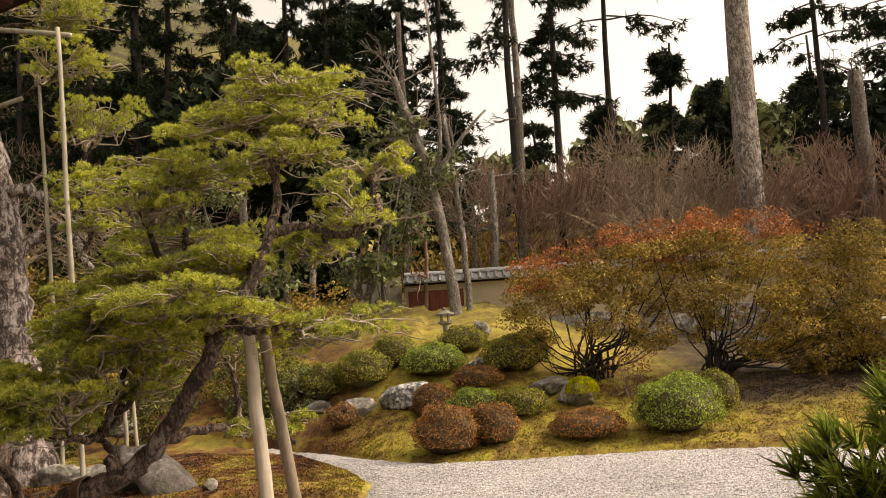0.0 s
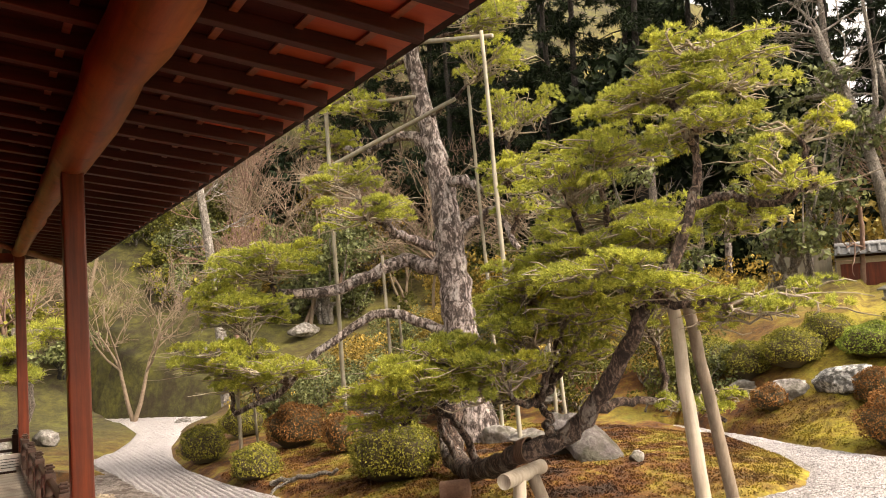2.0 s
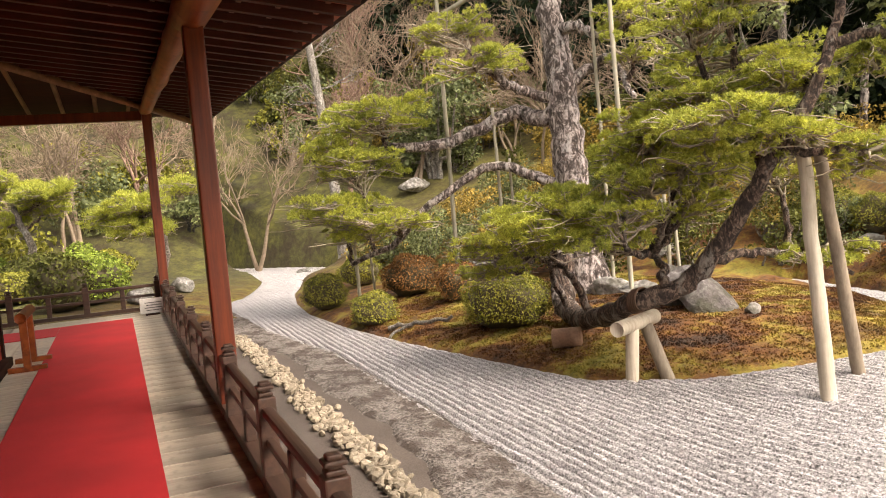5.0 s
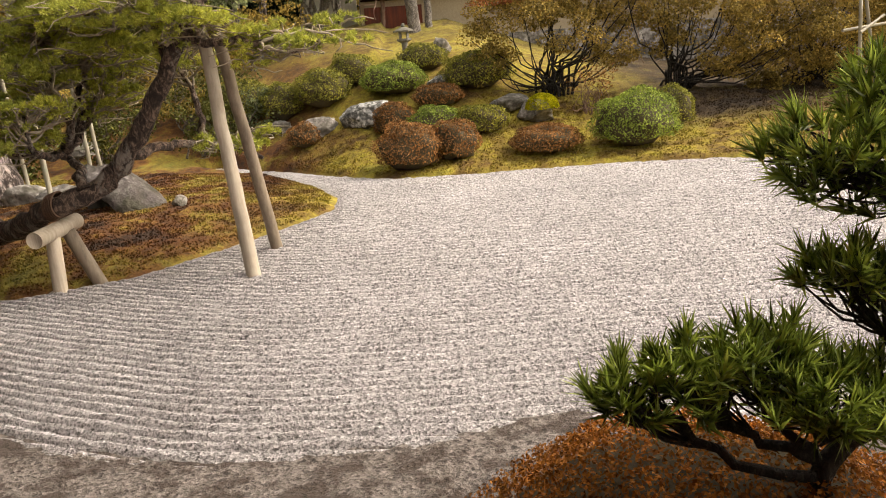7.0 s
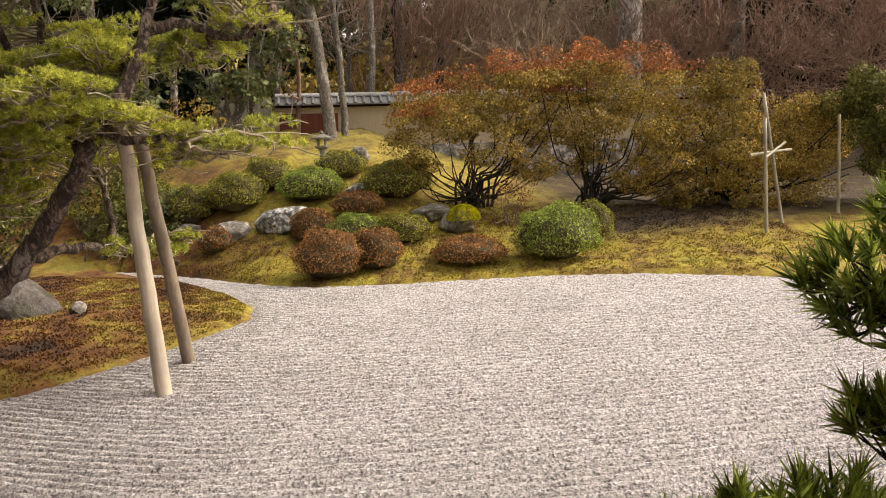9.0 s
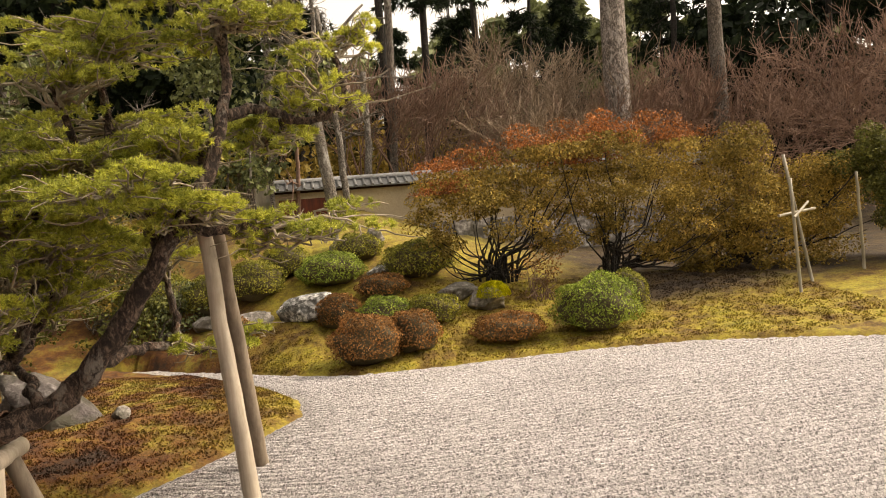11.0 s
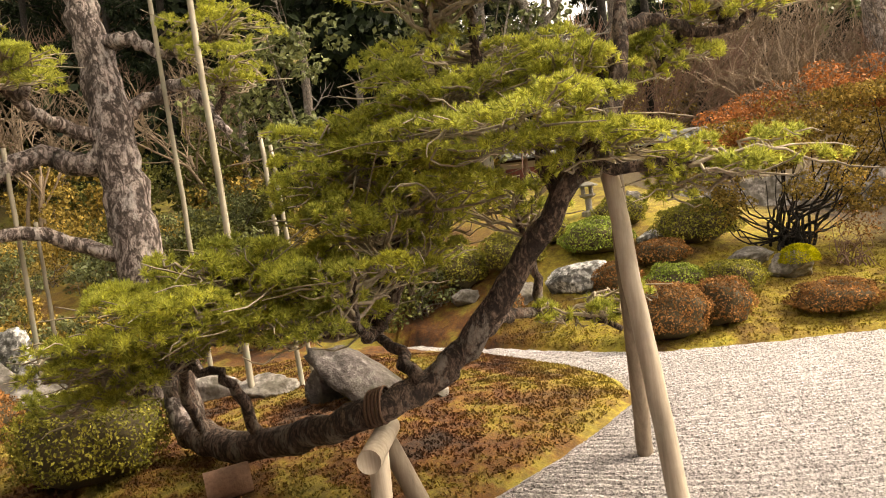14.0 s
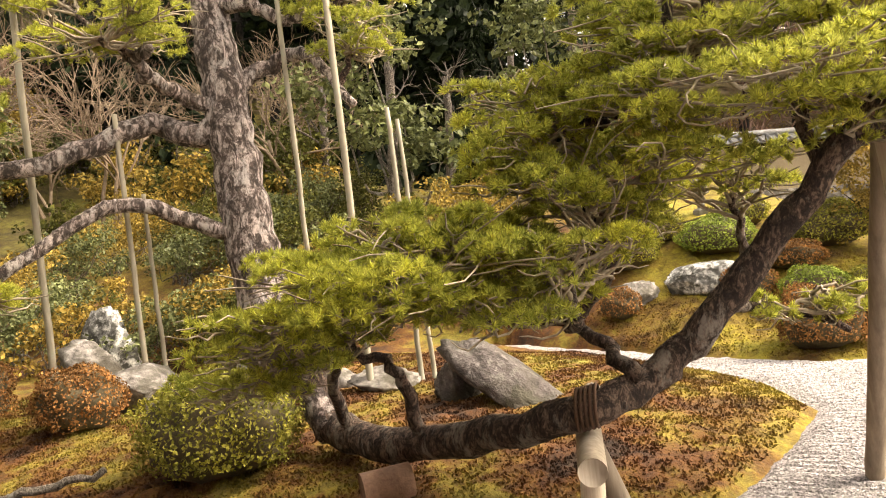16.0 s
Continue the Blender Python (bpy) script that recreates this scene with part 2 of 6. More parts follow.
BAMBOO = wood_material("old_bamboo", (0.20, 0.185, 0.14), (0.38, 0.35, 0.28), 0.5, "Z", 10.0, (0.24, 0.27, 0.22))
RED_WOOD = wood_material("bengala_red_post", (0.07, 0.011, 0.004), (0.21, 0.040, 0.011), 0.42, "Z", 14.0)
LOG_WOOD = wood_material("polished_log", (0.10, 0.020, 0.005), (0.36, 0.095, 0.024), 0.5, "X", 7.0, (0.07, 0.018, 0.008), gloss=0.2)
# red roof timber with the shade under the roof put into its colour
SHADED_RED = wood_material("shaded_red_boards", (0.020, 0.0038, 0.0018), (0.060, 0.0115, 0.0045), 0.8, "Y", 12.0, gloss=0.12)
RAFTER = wood_material("red_brown_rafters", (0.034, 0.0072, 0.0035), (0.105, 0.023, 0.010), 0.65, "Y", 12.0, gloss=0.25)
LINTEL = wood_material("dark_lintel_wood", (0.035, 0.011, 0.006), (0.12, 0.036, 0.016), 0.75, "X", 10.0, gloss=0.15)
# batten wood, brightened to orange for the light that catches its edges
LIT_BATTEN = wood_material("lit_orange_battens", (0.16, 0.04, 0.012), (0.32, 0.10, 0.035), 0.45, "Y", 12.0)
# brighter copy for the eave edge: the daylight there is in the colour
LIT_EAVE_RED = wood_material("lit_eave_boards", (0.30, 0.035, 0.007), (0.50, 0.085, 0.016), 0.55, "Y", 12.0)
RAIL_WOOD = wood_material("dark_rail_wood", (0.028, 0.014, 0.010), (0.095, 0.05, 0.034), 0.5, "X", 14.0)
DECK = wood_material("weathered_deck", (0.42, 0.36, 0.29), (0.66, 0.59, 0.49), 0.65, "Y", 10.0, (0.22, 0.18, 0.14))
LATTICE = wood_material("door_slats", (0.055, 0.017, 0.008), (0.24, 0.085, 0.04), 0.75, "Z", 16.0, gloss=0.15)
HIP_WOOD = wood_material("pale_brown_rafters", (0.14, 0.06, 0.03), (0.34, 0.17, 0.09), 0.7, "X", 12.0, gloss=0.15)
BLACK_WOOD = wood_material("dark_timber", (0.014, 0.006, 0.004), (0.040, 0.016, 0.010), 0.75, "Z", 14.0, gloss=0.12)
RED_PLASTER = mottled("red_plaster", [(0.3, (0.40, 0.030, 0.008)), (0.7, (0.55, 0.055, 0.014))], 30, 1.0, 0.85, bump=0.2)
CARPET = mottled("red_felt", [(0.3, (0.50, 0.012, 0.018)), (0.7, (0.66, 0.03, 0.035))], 160, 1.2, 0.95, bump=0.5, dist=0.003)
ROCK = mottled("grey_rock", [(0.32, (0.07, 0.064, 0.058)), (0.5, (0.30, 0.275, 0.255)), (0.66, (0.56, 0.53, 0.50))], 9, 3.0, 0.9, bump=0.8, dist=0.04, second=(0.11, 0.10, 0.08), per_object=0.15)
DARK_ROCK = mottled("dark_wet_rock", [(0.32, (0.045, 0.036, 0.034)), (0.5, (0.13, 0.11, 0.105)), (0.68, (0.36, 0.33, 0.32))], 9, 2.4, 0.85, bump=0.9, dist=0.05, second=(0.05, 0.045, 0.03))
WHITE_ROCK = mottled("lichen_white_rock", [(0.35, (0.10, 0.10, 0.10)), (0.48, (0.26, 0.26, 0.25)), (0.56, (0.80, 0.80, 0.78))], 9, 6.0, 0.9, bump=0.8, dist=0.03, second=(0.06, 0.058, 0.05), per_object=0.1)
PALE_STONE = mottled("pale_cobbles", [(0.3, (0.11, 0.085, 0.06)), (0.7, (0.35, 0.29, 0.215))], 18, 4.0, 0.85, bump=0.4, per_object=0.3)
GRANITE = mottled("lantern_granite", [(0.3, (0.14, 0.13, 0.115)), (0.7, (0.34, 0.32, 0.285))], 40, 3.0, 0.9, bump=0.4, second=(0.14, 0.14, 0.10))
CLAY_WALL = mottled("ochre_clay_wall", [(0.3, (0.36, 0.29, 0.20)), (0.7, (0.48, 0.40, 0.28))], 25, 0.6, 0.9, bump=0.3)
TILE = mottled("grey_roof_tile", [(0.3, (0.11, 0.115, 0.12)), (0.7, (0.26, 0.265, 0.27))], 20, 2.0, 0.5, bump=0.3, per_object=0.2)
ROPE = mottled("brown_palm_rope", [(0.3, (0.06, 0.03, 0.018)), (0.7, (0.16, 0.085, 0.05))], 120, 5.0, 0.9, bump=0.7, dist=0.004)
CUT = mottled("cut_wood_face", [(0.3, (0.20, 0.10, 0.06)), (0.7, (0.34, 0.19, 0.12))], 30, 5.0, 0.7)
PAPER = mottled("notice_paper", [(0.3, (0.70, 0.68, 0.64)), (0.7, (0.80, 0.78, 0.74))], 30, 3.0, 0.7, bump=0.1)
INK = mottled("ink_bars", [(0.3, (0.05, 0.05, 0.05)), (0.7, (0.10, 0.10, 0.10))], 30, 3.0, 0.7, bump=0.0)
glow, nt_, b_ = shader("lit_paper_shade", 0.6)
b_.inputs["Base Color"].default_value = (0.55, 0.22, 0.04, 1)
b_.inputs["Emission Color"].default_value = (1.0, 0.25, 0.02, 1)
b_.inputs["Emission Strength"].default_value = 0.45
GLOW = glow


# ---- mesh helpers ----
RNG = np.random.default_rng(7)


def link(name, me, material, parent=None, label=""):
    me.materials.append(material)
    ob = new(name, me)
    if parent:
        ob.parent = parent
    return tagged(ob, label)


def part(name, bm, material, parent=None, label="", smooth=False):
    me = bpy.data.meshes.new(name)
    for fc in bm.faces:
        fc.smooth = smooth
    bm.to_mesh(me)
    bm.free()
    return link(name, me, material, parent, label)


def arrays(name, verts, faces, material, parent=None, label="", smooth=False):
    """A mesh from arrays: verts (n, 3), faces (m, k)."""
    me = bpy.data.meshes.new(name)
    verts, faces = np.asarray(verts, np.float32), np.asarray(faces, np.int32)
    k = faces.shape[1]
    me.vertices.add(len(verts))
    me.vertices.foreach_set("co", verts.ravel())
    me.loops.add(faces.size)
    me.loops.foreach_set("vertex_index", faces.ravel())
    me.polygons.add(len(faces))
    me.polygons.foreach_set("loop_start", np.arange(len(faces), dtype=np.int32) * k)
    me.polygons.foreach_set("use_smooth", np.full(len(faces), smooth))
    me.update()
    me.validate()
    return link(name, me, material, parent, label)


def thing(name, label, category, m=None, group="", kind=""):
    ob = new(name)
    ob.empty_display_size = 0.1
    if m is not None:
        ob.matrix_world = m
    return tagged(ob, label, category, group, kind)


def box(bm, lo, hi, bevel=0.0, m=None):
    r = bmesh.ops.create_cube(bm, size=1.0)
    lo, hi = Vector(lo), Vector(hi)
    mat = Matrix.Translation((lo + hi) / 2) @ Matrix.Diagonal((*(hi - lo), 1))
    bmesh.ops.transform(bm, matrix=(m @ mat) if m is not None else mat, verts=r["verts"])
    if bevel:
        edges = list({e for v in r["verts"] for e in v.link_edges})
        bmesh.ops.bevel(bm, geom=edges, offset=bevel, segments=2, affect="EDGES", profile=0.6)
    return bm


def boxed(name, lo, hi, material, parent=None, bevel=0.008, label="", m=None):
    return part(name, box(bmesh.new(), lo, hi, bevel, m), material, parent, label)


class Tubes:
    """Collects tapering tubes into one mesh."""

    def __init__(self):
        self.v, self.f, self.n = [], [], 0

    def add(self, pts, radii, sides=6, cap=True):
        pts = np.asarray(pts, float)
        radii = np.broadcast_to(np.asarray(radii, float), (len(pts),))
        d = np.gradient(pts, axis=0)
        d /= np.linalg.norm(d, axis=1)[:, None] + 1e-9
        ref = np.array([0.0, 0.0, 1.0]) if abs(d[0][2]) < 0.9 else np.array([1.0, 0.0, 0.0])
        a = np.arange(sides) * 2 * np.pi / sides
        rings = []
        for p, t, r in zip(pts, d, radii):
            s = np.cross(t, ref)
            s /= np.linalg.norm(s) + 1e-9
            ref = np.cross(s, t)
            rings.append(p + r * (np.cos(a)[:, None] * s + np.sin(a)[:, None] * ref))
        k = len(pts)
        idx = self.n + np.arange(k * sides).reshape(k, sides)
        nx = np.roll(idx, -1, axis=1)
        self.f.append(np.stack([idx[:-1], nx[:-1], nx[1:], idx[1:]], -1).reshape(-1, 4))
        self.v.append(np.concatenate(rings))
        self.n += k * sides
        if cap:
            for i, ring in ((0, idx[0]), (-1, idx[-1])):
                self.v.append(pts[i][None])
                nn = np.roll(ring, -1)
                self.f.append(np.stack([ring, nn, np.full(sides, self.n), np.full(sides, self.n)], -1))
                self.n += 1
        return self

    def make(self, name, material, parent=None, label="", smooth=True):
        v, f = np.concatenate(self.v), np.concatenate(self.f)
        cap = f[:, 2] == f[:, 3]
        tris = np.concatenate([f[~cap][:, :3], f[~cap][:, [0, 2, 3]], f[cap][:, :3]])
        return arrays(name, v, tris, material, parent, label, smooth)


def curve(pts, n=16):
    """A smooth line through the given points."""
    pts = np.asarray(pts, float)
    if len(pts) < 3:
        return pts[0] + (pts[-1] - pts[0]) * np.linspace(0, 1, n)[:, None]
    p = np.concatenate([[2 * pts[0] - pts[1]], pts, [2 * pts[-1] - pts[-2]]])
    out = []
    for s in np.linspace(0, len(pts) - 1.0001, n):
        i, t = int(s), s - int(s)
        a, b, c, d = p[i:i + 4]
        out.append(0.5 * (2 * b + (c - a) * t + (2 * a - 5 * b + 4 * c - d) * t * t + (3 * b - a - 3 * c + d) * t ** 3))
    return np.array(out)


def wobble(pts, amount, rng=RNG):
    pts = np.array(pts, float)
    j = rng.normal(0, amount, pts.shape)
    j[0] = 0
    return pts + j


def unit(v):
    return v / (np.linalg.norm(v, axis=-1, keepdims=True) + 1e-9)


def blades(centres, normals, count, length, width, spread=0.7, rng=RNG):
    """Tufts of narrow blades: every blade one triangle."""
    c, nrm = np.repeat(centres, count, 0), np.repeat(normals, count, 0)
    d = unit(nrm + rng.normal(0, spread, c.shape))
    ln = length * rng.uniform(0.65, 1.2, (len(c), 1))
    side = unit(np.cross(d, rng.normal(0, 1, c.shape))) * width * 0.5
    base = c + d * ln * 0.08
    v = np.stack([base - side, base + side, c + d * ln], 1).reshape(-1, 3)
    return v, np.arange(len(v)).reshape(-1, 3)


def leaves(centres, normals, size, spread=0.8, long=1.6, rng=RNG):
    """Leaves: every leaf a folded diamond of two triangles."""
    d = unit(normals + rng.normal(0, spread, centres.shape))
    a = unit(np.cross(d, rng.normal(0, 1, d.shape)))
    b = np.cross(d, a)
    s = size * rng.uniform(0.6, 1.3, (len(d), 1))
    p = centres
    v = np.stack([p - a * s * 0.5 * long, p - b * s * 0.5 + d * s * 0.1, p + a * s * 0.5 * long, p + b * s * 0.5 + d * s * 0.1], 1).reshape(-1, 3)
    i = np.arange(len(p))[:, None] * 4
    return v, i + np.array([[0, 1, 2, 3]])


def lumps(n, rng=RNG):
    """Random unit directions."""
    return unit(rng.normal(0, 1, (n, 3)))


# ---- ground ----
GRAVEL_EDGE = np.array([(3.4, 3.2), (2.4, 3.75), (0.83, 4.41), (0.1, 4.2), (-0.6, 4.15), (-1.4, 4.25), (-2.3, 4.55), (-4, 5.65), (-6.4, 7.0), (-8.9, 8.45),
                        (-11.8, 9.6), (-14.5, 11.0), (-16.7, 12.1), (-17.6, 13.6), (-19.2, 15.3), (-20.6, 16.6), (-22.4, 17.6), (-26, 18.6), (-32, 21.5), (-30, 22.4), (-27.3, 20.8), (-24.5, 20.9), (-21.4, 20.8), (-19.4, 19.9),
                        (-18.9, 17.0), (-16.4, 14.4), (-14.6, 12.9), (-12.7, 11.6), (-10.4, 10.45), (-8.2, 9.55), (-6.0, 8.8), (-4.3, 8.25), (-3.2, 8.65), (-2.4, 9.6), (-1.85, 10.4),
                        (-1.3, 11.3), (-1.35, 12.3), (-1.7, 13.2), (-3.0, 15.4), (-4.6, 16.6), (-4.3, 17.1), (-2.6, 15.6), (-1.45, 14.25), (-0.4, 13.4), (0.9, 13.1),
                        (2.2, 12.95), (3.5, 12.7), (4.8, 12.2), (5.9, 11.4), (8, 9.6), (12, 7), (13, 2.5)])


def outside(x, y, poly=GRAVEL_EDGE):
    """Signed distance to a closed outline: positive outside."""
    x, y = np.asarray(x, float), np.asarray(y, float)
    dist, inside = np.full(x.shape, 1e9), np.zeros(x.shape, bool)
    for (ax, ay), (bx, by) in zip(poly, np.roll(poly, -1, 0)):
        ex, ey = bx - ax, by - ay
        t = np.clip(((x - ax) * ex + (y - ay) * ey) / (ex * ex + ey * ey), 0, 1)
        dist = np.minimum(dist, np.hypot(x - ax - t * ex, y - ay - t * ey))
        hit = ((ay > y) != (by > y)) & (x < ex * (y - ay) / (by - ay + 1e-12) + ax)
        inside ^= hit
    return np.where(inside, -dist, dist)


def soft(e, w=1.0):
    return 0.5 * (e + np.sqrt(e * e + w * w)) - 0.5 * w * 0.5


def rake_line(x):
    q = x + 1.3
    return 4.15 + 0.58 * 0.5 * (np.sqrt(q * q + 1.0) - q)


def ripple(x, y):
    return (np.sin(x * 1.7 + 1.3 * np.sin(y * 0.9)) + np.sin(y * 2.1 + 1.7 * np.sin(x * 1.1)) + 0.5 * np.sin(x * 5.1 + y * 3.3) + 0.4 * np.sin(y * 6.7 - x * 4.4)) / 3


def ground_height(x, y):
    x, y = np.asarray(x, float), np.asarray(y, float)
    sd = outside(x, y)
    # rise of the far bank towards the garden wall, gentler on the maple's side
    e = y - np.interp(x, [-6, -3.5, -1.5, 0.5, 2.5, 5, 8, 14], [15.6, 15.6, 14.2, 13.4, 13.2, 12.8, 11.0, 8.0])
    share = np.interp(x, [-12, -9, -5, -3, 1, 3.5, 7, 12], [0.45, 0.5, 0.8, 1.0, 1.0, 0.62, 0.3, 0.2])
    bank = share * np.interp(e, [0, 0.9, 2.3, 3.6, 5.3, 6.2, 11.6, 20], [0, 0.12, 0.58, 1.2, 1.78, 1.92, 2.75, 3.3])
    far = 0.16 * np.clip(y - 30, 0, 60) + 0.1 * np.clip(x - 16, 0, 60)
    s = -0.872 * x + 0.489 * y
    left = 0.6 * np.clip(soft(s - 31, 3.0), 0, 45) * np.clip((-x - 12) / 8, 0, 1)
    left = left + 0.22 * np.clip(soft(y - 17 + 0.2 * (x + 7), 2.0), 0, 40) * np.clip((-x - 4) / 6, 0, 1)
    mound = np.clip(0.5 * sd, -0.2, 0.07) + 0.11 * np.clip(sd - 0.25, 0, 1.6) * (x < -0.9) + 0.05 * np.clip(sd, 0, 1)
    near = ((y < rake_line(x) + 0.1) & (x < 3.2) | (0.489 * x + 0.872 * y < 3.6)) & (s < 17.5)
    z = np.where(near, -0.25, mound + np.where(sd > 0, bank + far + left, 0))
    return z + np.where(sd > 0, 0.035 * ripple(x * 1.3, y * 1.3) * np.clip(sd * 2, 0, 1), 0)


def at_ground(x, y):
    return float(ground_height(np.array([x]), np.array([y]))[0])


def spaced(stops):
    return np.unique(np.concatenate([np.arange(a, b, s) for a, b, s in stops]))


gx = spaced([(-260, -60, 20), (-60, -24, 1.5), (-24, -13, 0.4), (-13, 8, 0.11), (8, 20, 0.5), (20, 60, 3), (60, 261, 20)])
gy = spaced([(-120, 0, 15), (0, 8, 0.5), (8, 17.5, 0.11), (17.5, 28, 0.25), (28, 60, 1.5), (60, 321, 20)])
X, Y = np.meshgrid(gx, gy)
Z = ground_height(X, Y) + 0.012 * RNG.normal(0, 1, X.shape) * (np.abs(X + 2) < 12)
i = np.arange(X.size).reshape(X.shape)
quads = np.stack([i[:-1, :-1], i[:-1, 1:], i[1:, 1:], i[1:, :-1]], -1).reshape(-1, 4)
tagged(arrays("ground", np.stack([X, Y, Z], -1).reshape(-1, 3), quads, MOSS, smooth=True), "mossy garden ground, yellow-green and rusty brown", "ground", kind="structure")

# gravel raked into ridges that follow the curving edge
cx = spaced([(-40, -14, 0.5), (-14, 9.01, 0.085)])
rv = spaced([(-1.2, 7.0, 0.0175), (7.0, 9.8, 0.03), (9.8, 14, 0.2)])
U, W = np.meshgrid(cx, rv)
bend = rake_line(U)
GX, GY = U, bend + W
sd = outside(GX, GY)
turn = ((W + 0.022 * ripple(U * 2.3, W * 2)) / 0.118) % 1.0
groove = np.exp(-((np.minimum(turn, 1 - turn)) / 0.19) ** 2)
GZ = 0.055 - 0.072 * np.clip((U + 16) / 5, 0.15, 1) * groove * (0.9 + 0.35 * ripple(U * 9, W * 7)) + RNG.normal(0, 0.007, U.shape)
GZ = np.minimum(GZ, -0.03 - 0.55 * sd + RNG.normal(0, 0.006, U.shape))
i = np.arange(U.size).reshape(U.shape)
quads = np.stack([i[:-1, :-1], i[:-1, 1:], i[1:, 1:], i[1:, :-1]], -1).reshape(-1, 4)
keep = (sd.ravel()[quads] < 0.3).all(1)
tagged(arrays("gravel", np.stack([GX, GY, GZ], -1).reshape(-1, 3), quads[keep], GRAVEL, smooth=True), "pale grey gravel raked into fine parallel ridges", "gravel", kind="structure")

VM = pose(0, 0, 0, 0, 0, 150.7)   # veranda frame: x along the building, -y outwards, z up


def vp(s, n, z=0.0):
    return VM @ Vector((s, -n, z))


ss, nn = spaced([(-16, 42, 0.25)]), spaced([(-14, 0, 2), (0, 6.2, 0.12)])
S2, N2 = np.meshgrid(ss, nn)
i = np.arange(S2.size).reshape(S2.shape)
quads = np.stack([i[:-1, :-1], i[1:, :-1], i[1:, 1:], i[:-1, 1:]], -1).reshape(-1, 4)
ob = arrays("sand_strip", np.stack([S2, -N2, -0.022 + 0.006 * ripple(S2 * 2, N2 * 3) + RNG.normal(0, 0.002, S2.shape)], -1).reshape(-1, 3), quads, SAND, smooth=True)
ob.matrix_world = VM
tagged(ob, "bare damp sand strip beside the veranda", "ground", kind="structure")

# coarse grey gravel between the sand and the raked field
line = GRAVEL_EDGE[1:13]
seg = np.concatenate([[0], np.cumsum(np.hypot(*np.diff(line, axis=0).T))])
at = np.arange(0, seg[-1], 0.07)
ex, ey = np.interp(at, seg, line[:, 0]), np.interp(at, seg, line[:, 1])
ker = np.ones(9) / 9
ex[4:-4], ey[4:-4] = np.convolve(ex, ker, "valid"), np.convolve(ey, ker, "valid")
tx, ty = np.gradient(ex), np.gradient(ey)
ln = np.hypot(tx, ty)
off = np.arange(-0.14, 0.66, 0.04)
A2, B2 = (ex + np.outer(off, ty / ln * -1)), (ey + np.outer(off, tx / ln))
wide = 0.44 + 0.07 * np.sin(at * 1.3) + 0.04 * np.sin(at * 5.1)
C2 = 0.016 + RNG.normal(0, 0.007, A2.shape) - 0.5 * np.clip(off[:, None] - wide[None], 0, 1)
i = np.arange(A2.size).reshape(A2.shape)
quads = np.stack([i[:-1, :-1], i[:-1, 1:], i[1:, 1:], i[1:, :-1]], -1).reshape(-1, 4)
tagged(arrays("grey_gravel_band", np.stack([A2, B2, C2], -1).reshape(-1, 3), quads, GREY_GRAVEL, smooth=True), "band of coarse grey gravel along the sand", "gravel", kind="structure")

# short moss fur over the near banks
rng = np.random.default_rng(19)
mx, my = np.concatenate([rng.uniform(-11, -1.2, 110000), rng.uniform(-3, 8, 50000)]), np.concatenate([rng.uniform(8.2, 15.5, 110000), rng.uniform(11.5, 16.5, 50000)])
mz = ground_height(mx, my)
ok = mz > 0.03
mp = np.stack([mx, my, mz - 0.004], -1)[ok]
ob = arrays("moss_fur", *blades(mp, np.repeat(np.array([[0, 0, 1.0]]), len(mp), 0), 1, 0.035, 0.028, 0.7, rng), MOSS)
tagged(ob, "short rusty and yellow-green moss on the banks", "moss", kind="stuff")


# ---- veranda ----
VV = VM @ Matrix.Translation((0, -0.2, 2.26)) @ Matrix.Scale(1.096, 4) @ Matrix.Translation((0, 0.2, -2.26))
FLOOR, EDGE, WALLN, END = 0.70, 0.84, -1.17, 14.75


def vbox(name, s0, s1, n0, n1, z0, z1, material, parent=None, bevel=0.006, label=""):
    ob = boxed(name, (s0, -n1, z0), (s1, -n0, z1), material, parent, bevel, label)
    if parent is None:
        ob.matrix_world = VV
    return ob


deck = thing("veranda_floor", "weathered grey-brown plank veranda floor", "floor", VV, kind="structure")
bm_plank = box(bmesh.new(), (-0.146, -1.0, -0.03), (0.146, 1.0, 0.0), 0.004)
plank = part("plank", bm_plank, DECK, deck)
k = 0
for s in np.arange(-7.9, END - 0.1, 0.30):
    o = plank if k == 0 else new("plank", plank.data)
    o.parent, o.location = deck, (s + 0.15, -(EDGE + WALLN) / 2, FLOOR)
    o.scale = (1, (EDGE - WALLN) / 2 - 0.002 * (k % 3), 1)
    k += 1
for s in np.arange(WALLN - 6.6, WALLN - 0.1, 0.30):
    o = new("plank", plank.data)
    o.parent, o.location, o.rotation_euler = deck, (12.75, -s - 0.15, FLOOR), (0, 0, radians(90))
    o.scale = (1, 2.0, 1)
vbox("edge_beam", -8, END + 0.1, EDGE - 0.01, EDGE + 0.13, FLOOR - 0.16, FLOOR + 0.05, RAIL_WOOD, deck)
for s in np.arange(-7, END, 1.8):
    vbox("floor_post", s, s + 0.12, EDGE - 0.1, EDGE + 0.02, -0.05, FLOOR - 0.03, BLACK_WOOD, deck)

ob = vbox("red_carpet", -8, 14.0, -0.74, 0.33, FLOOR + 0.004, FLOOR + 0.014, CARPET, None, 0.003)
tagged(ob, "bright red felt carpet laid along the veranda floor", "carpet")
ob = vbox("red_carpet", 12.9, 13.99, -6, -0.745, FLOOR + 0.004, FLOOR + 0.014, CARPET, None, 0.003)
tagged(ob, "bright red felt carpet turning the veranda corner", "carpet")


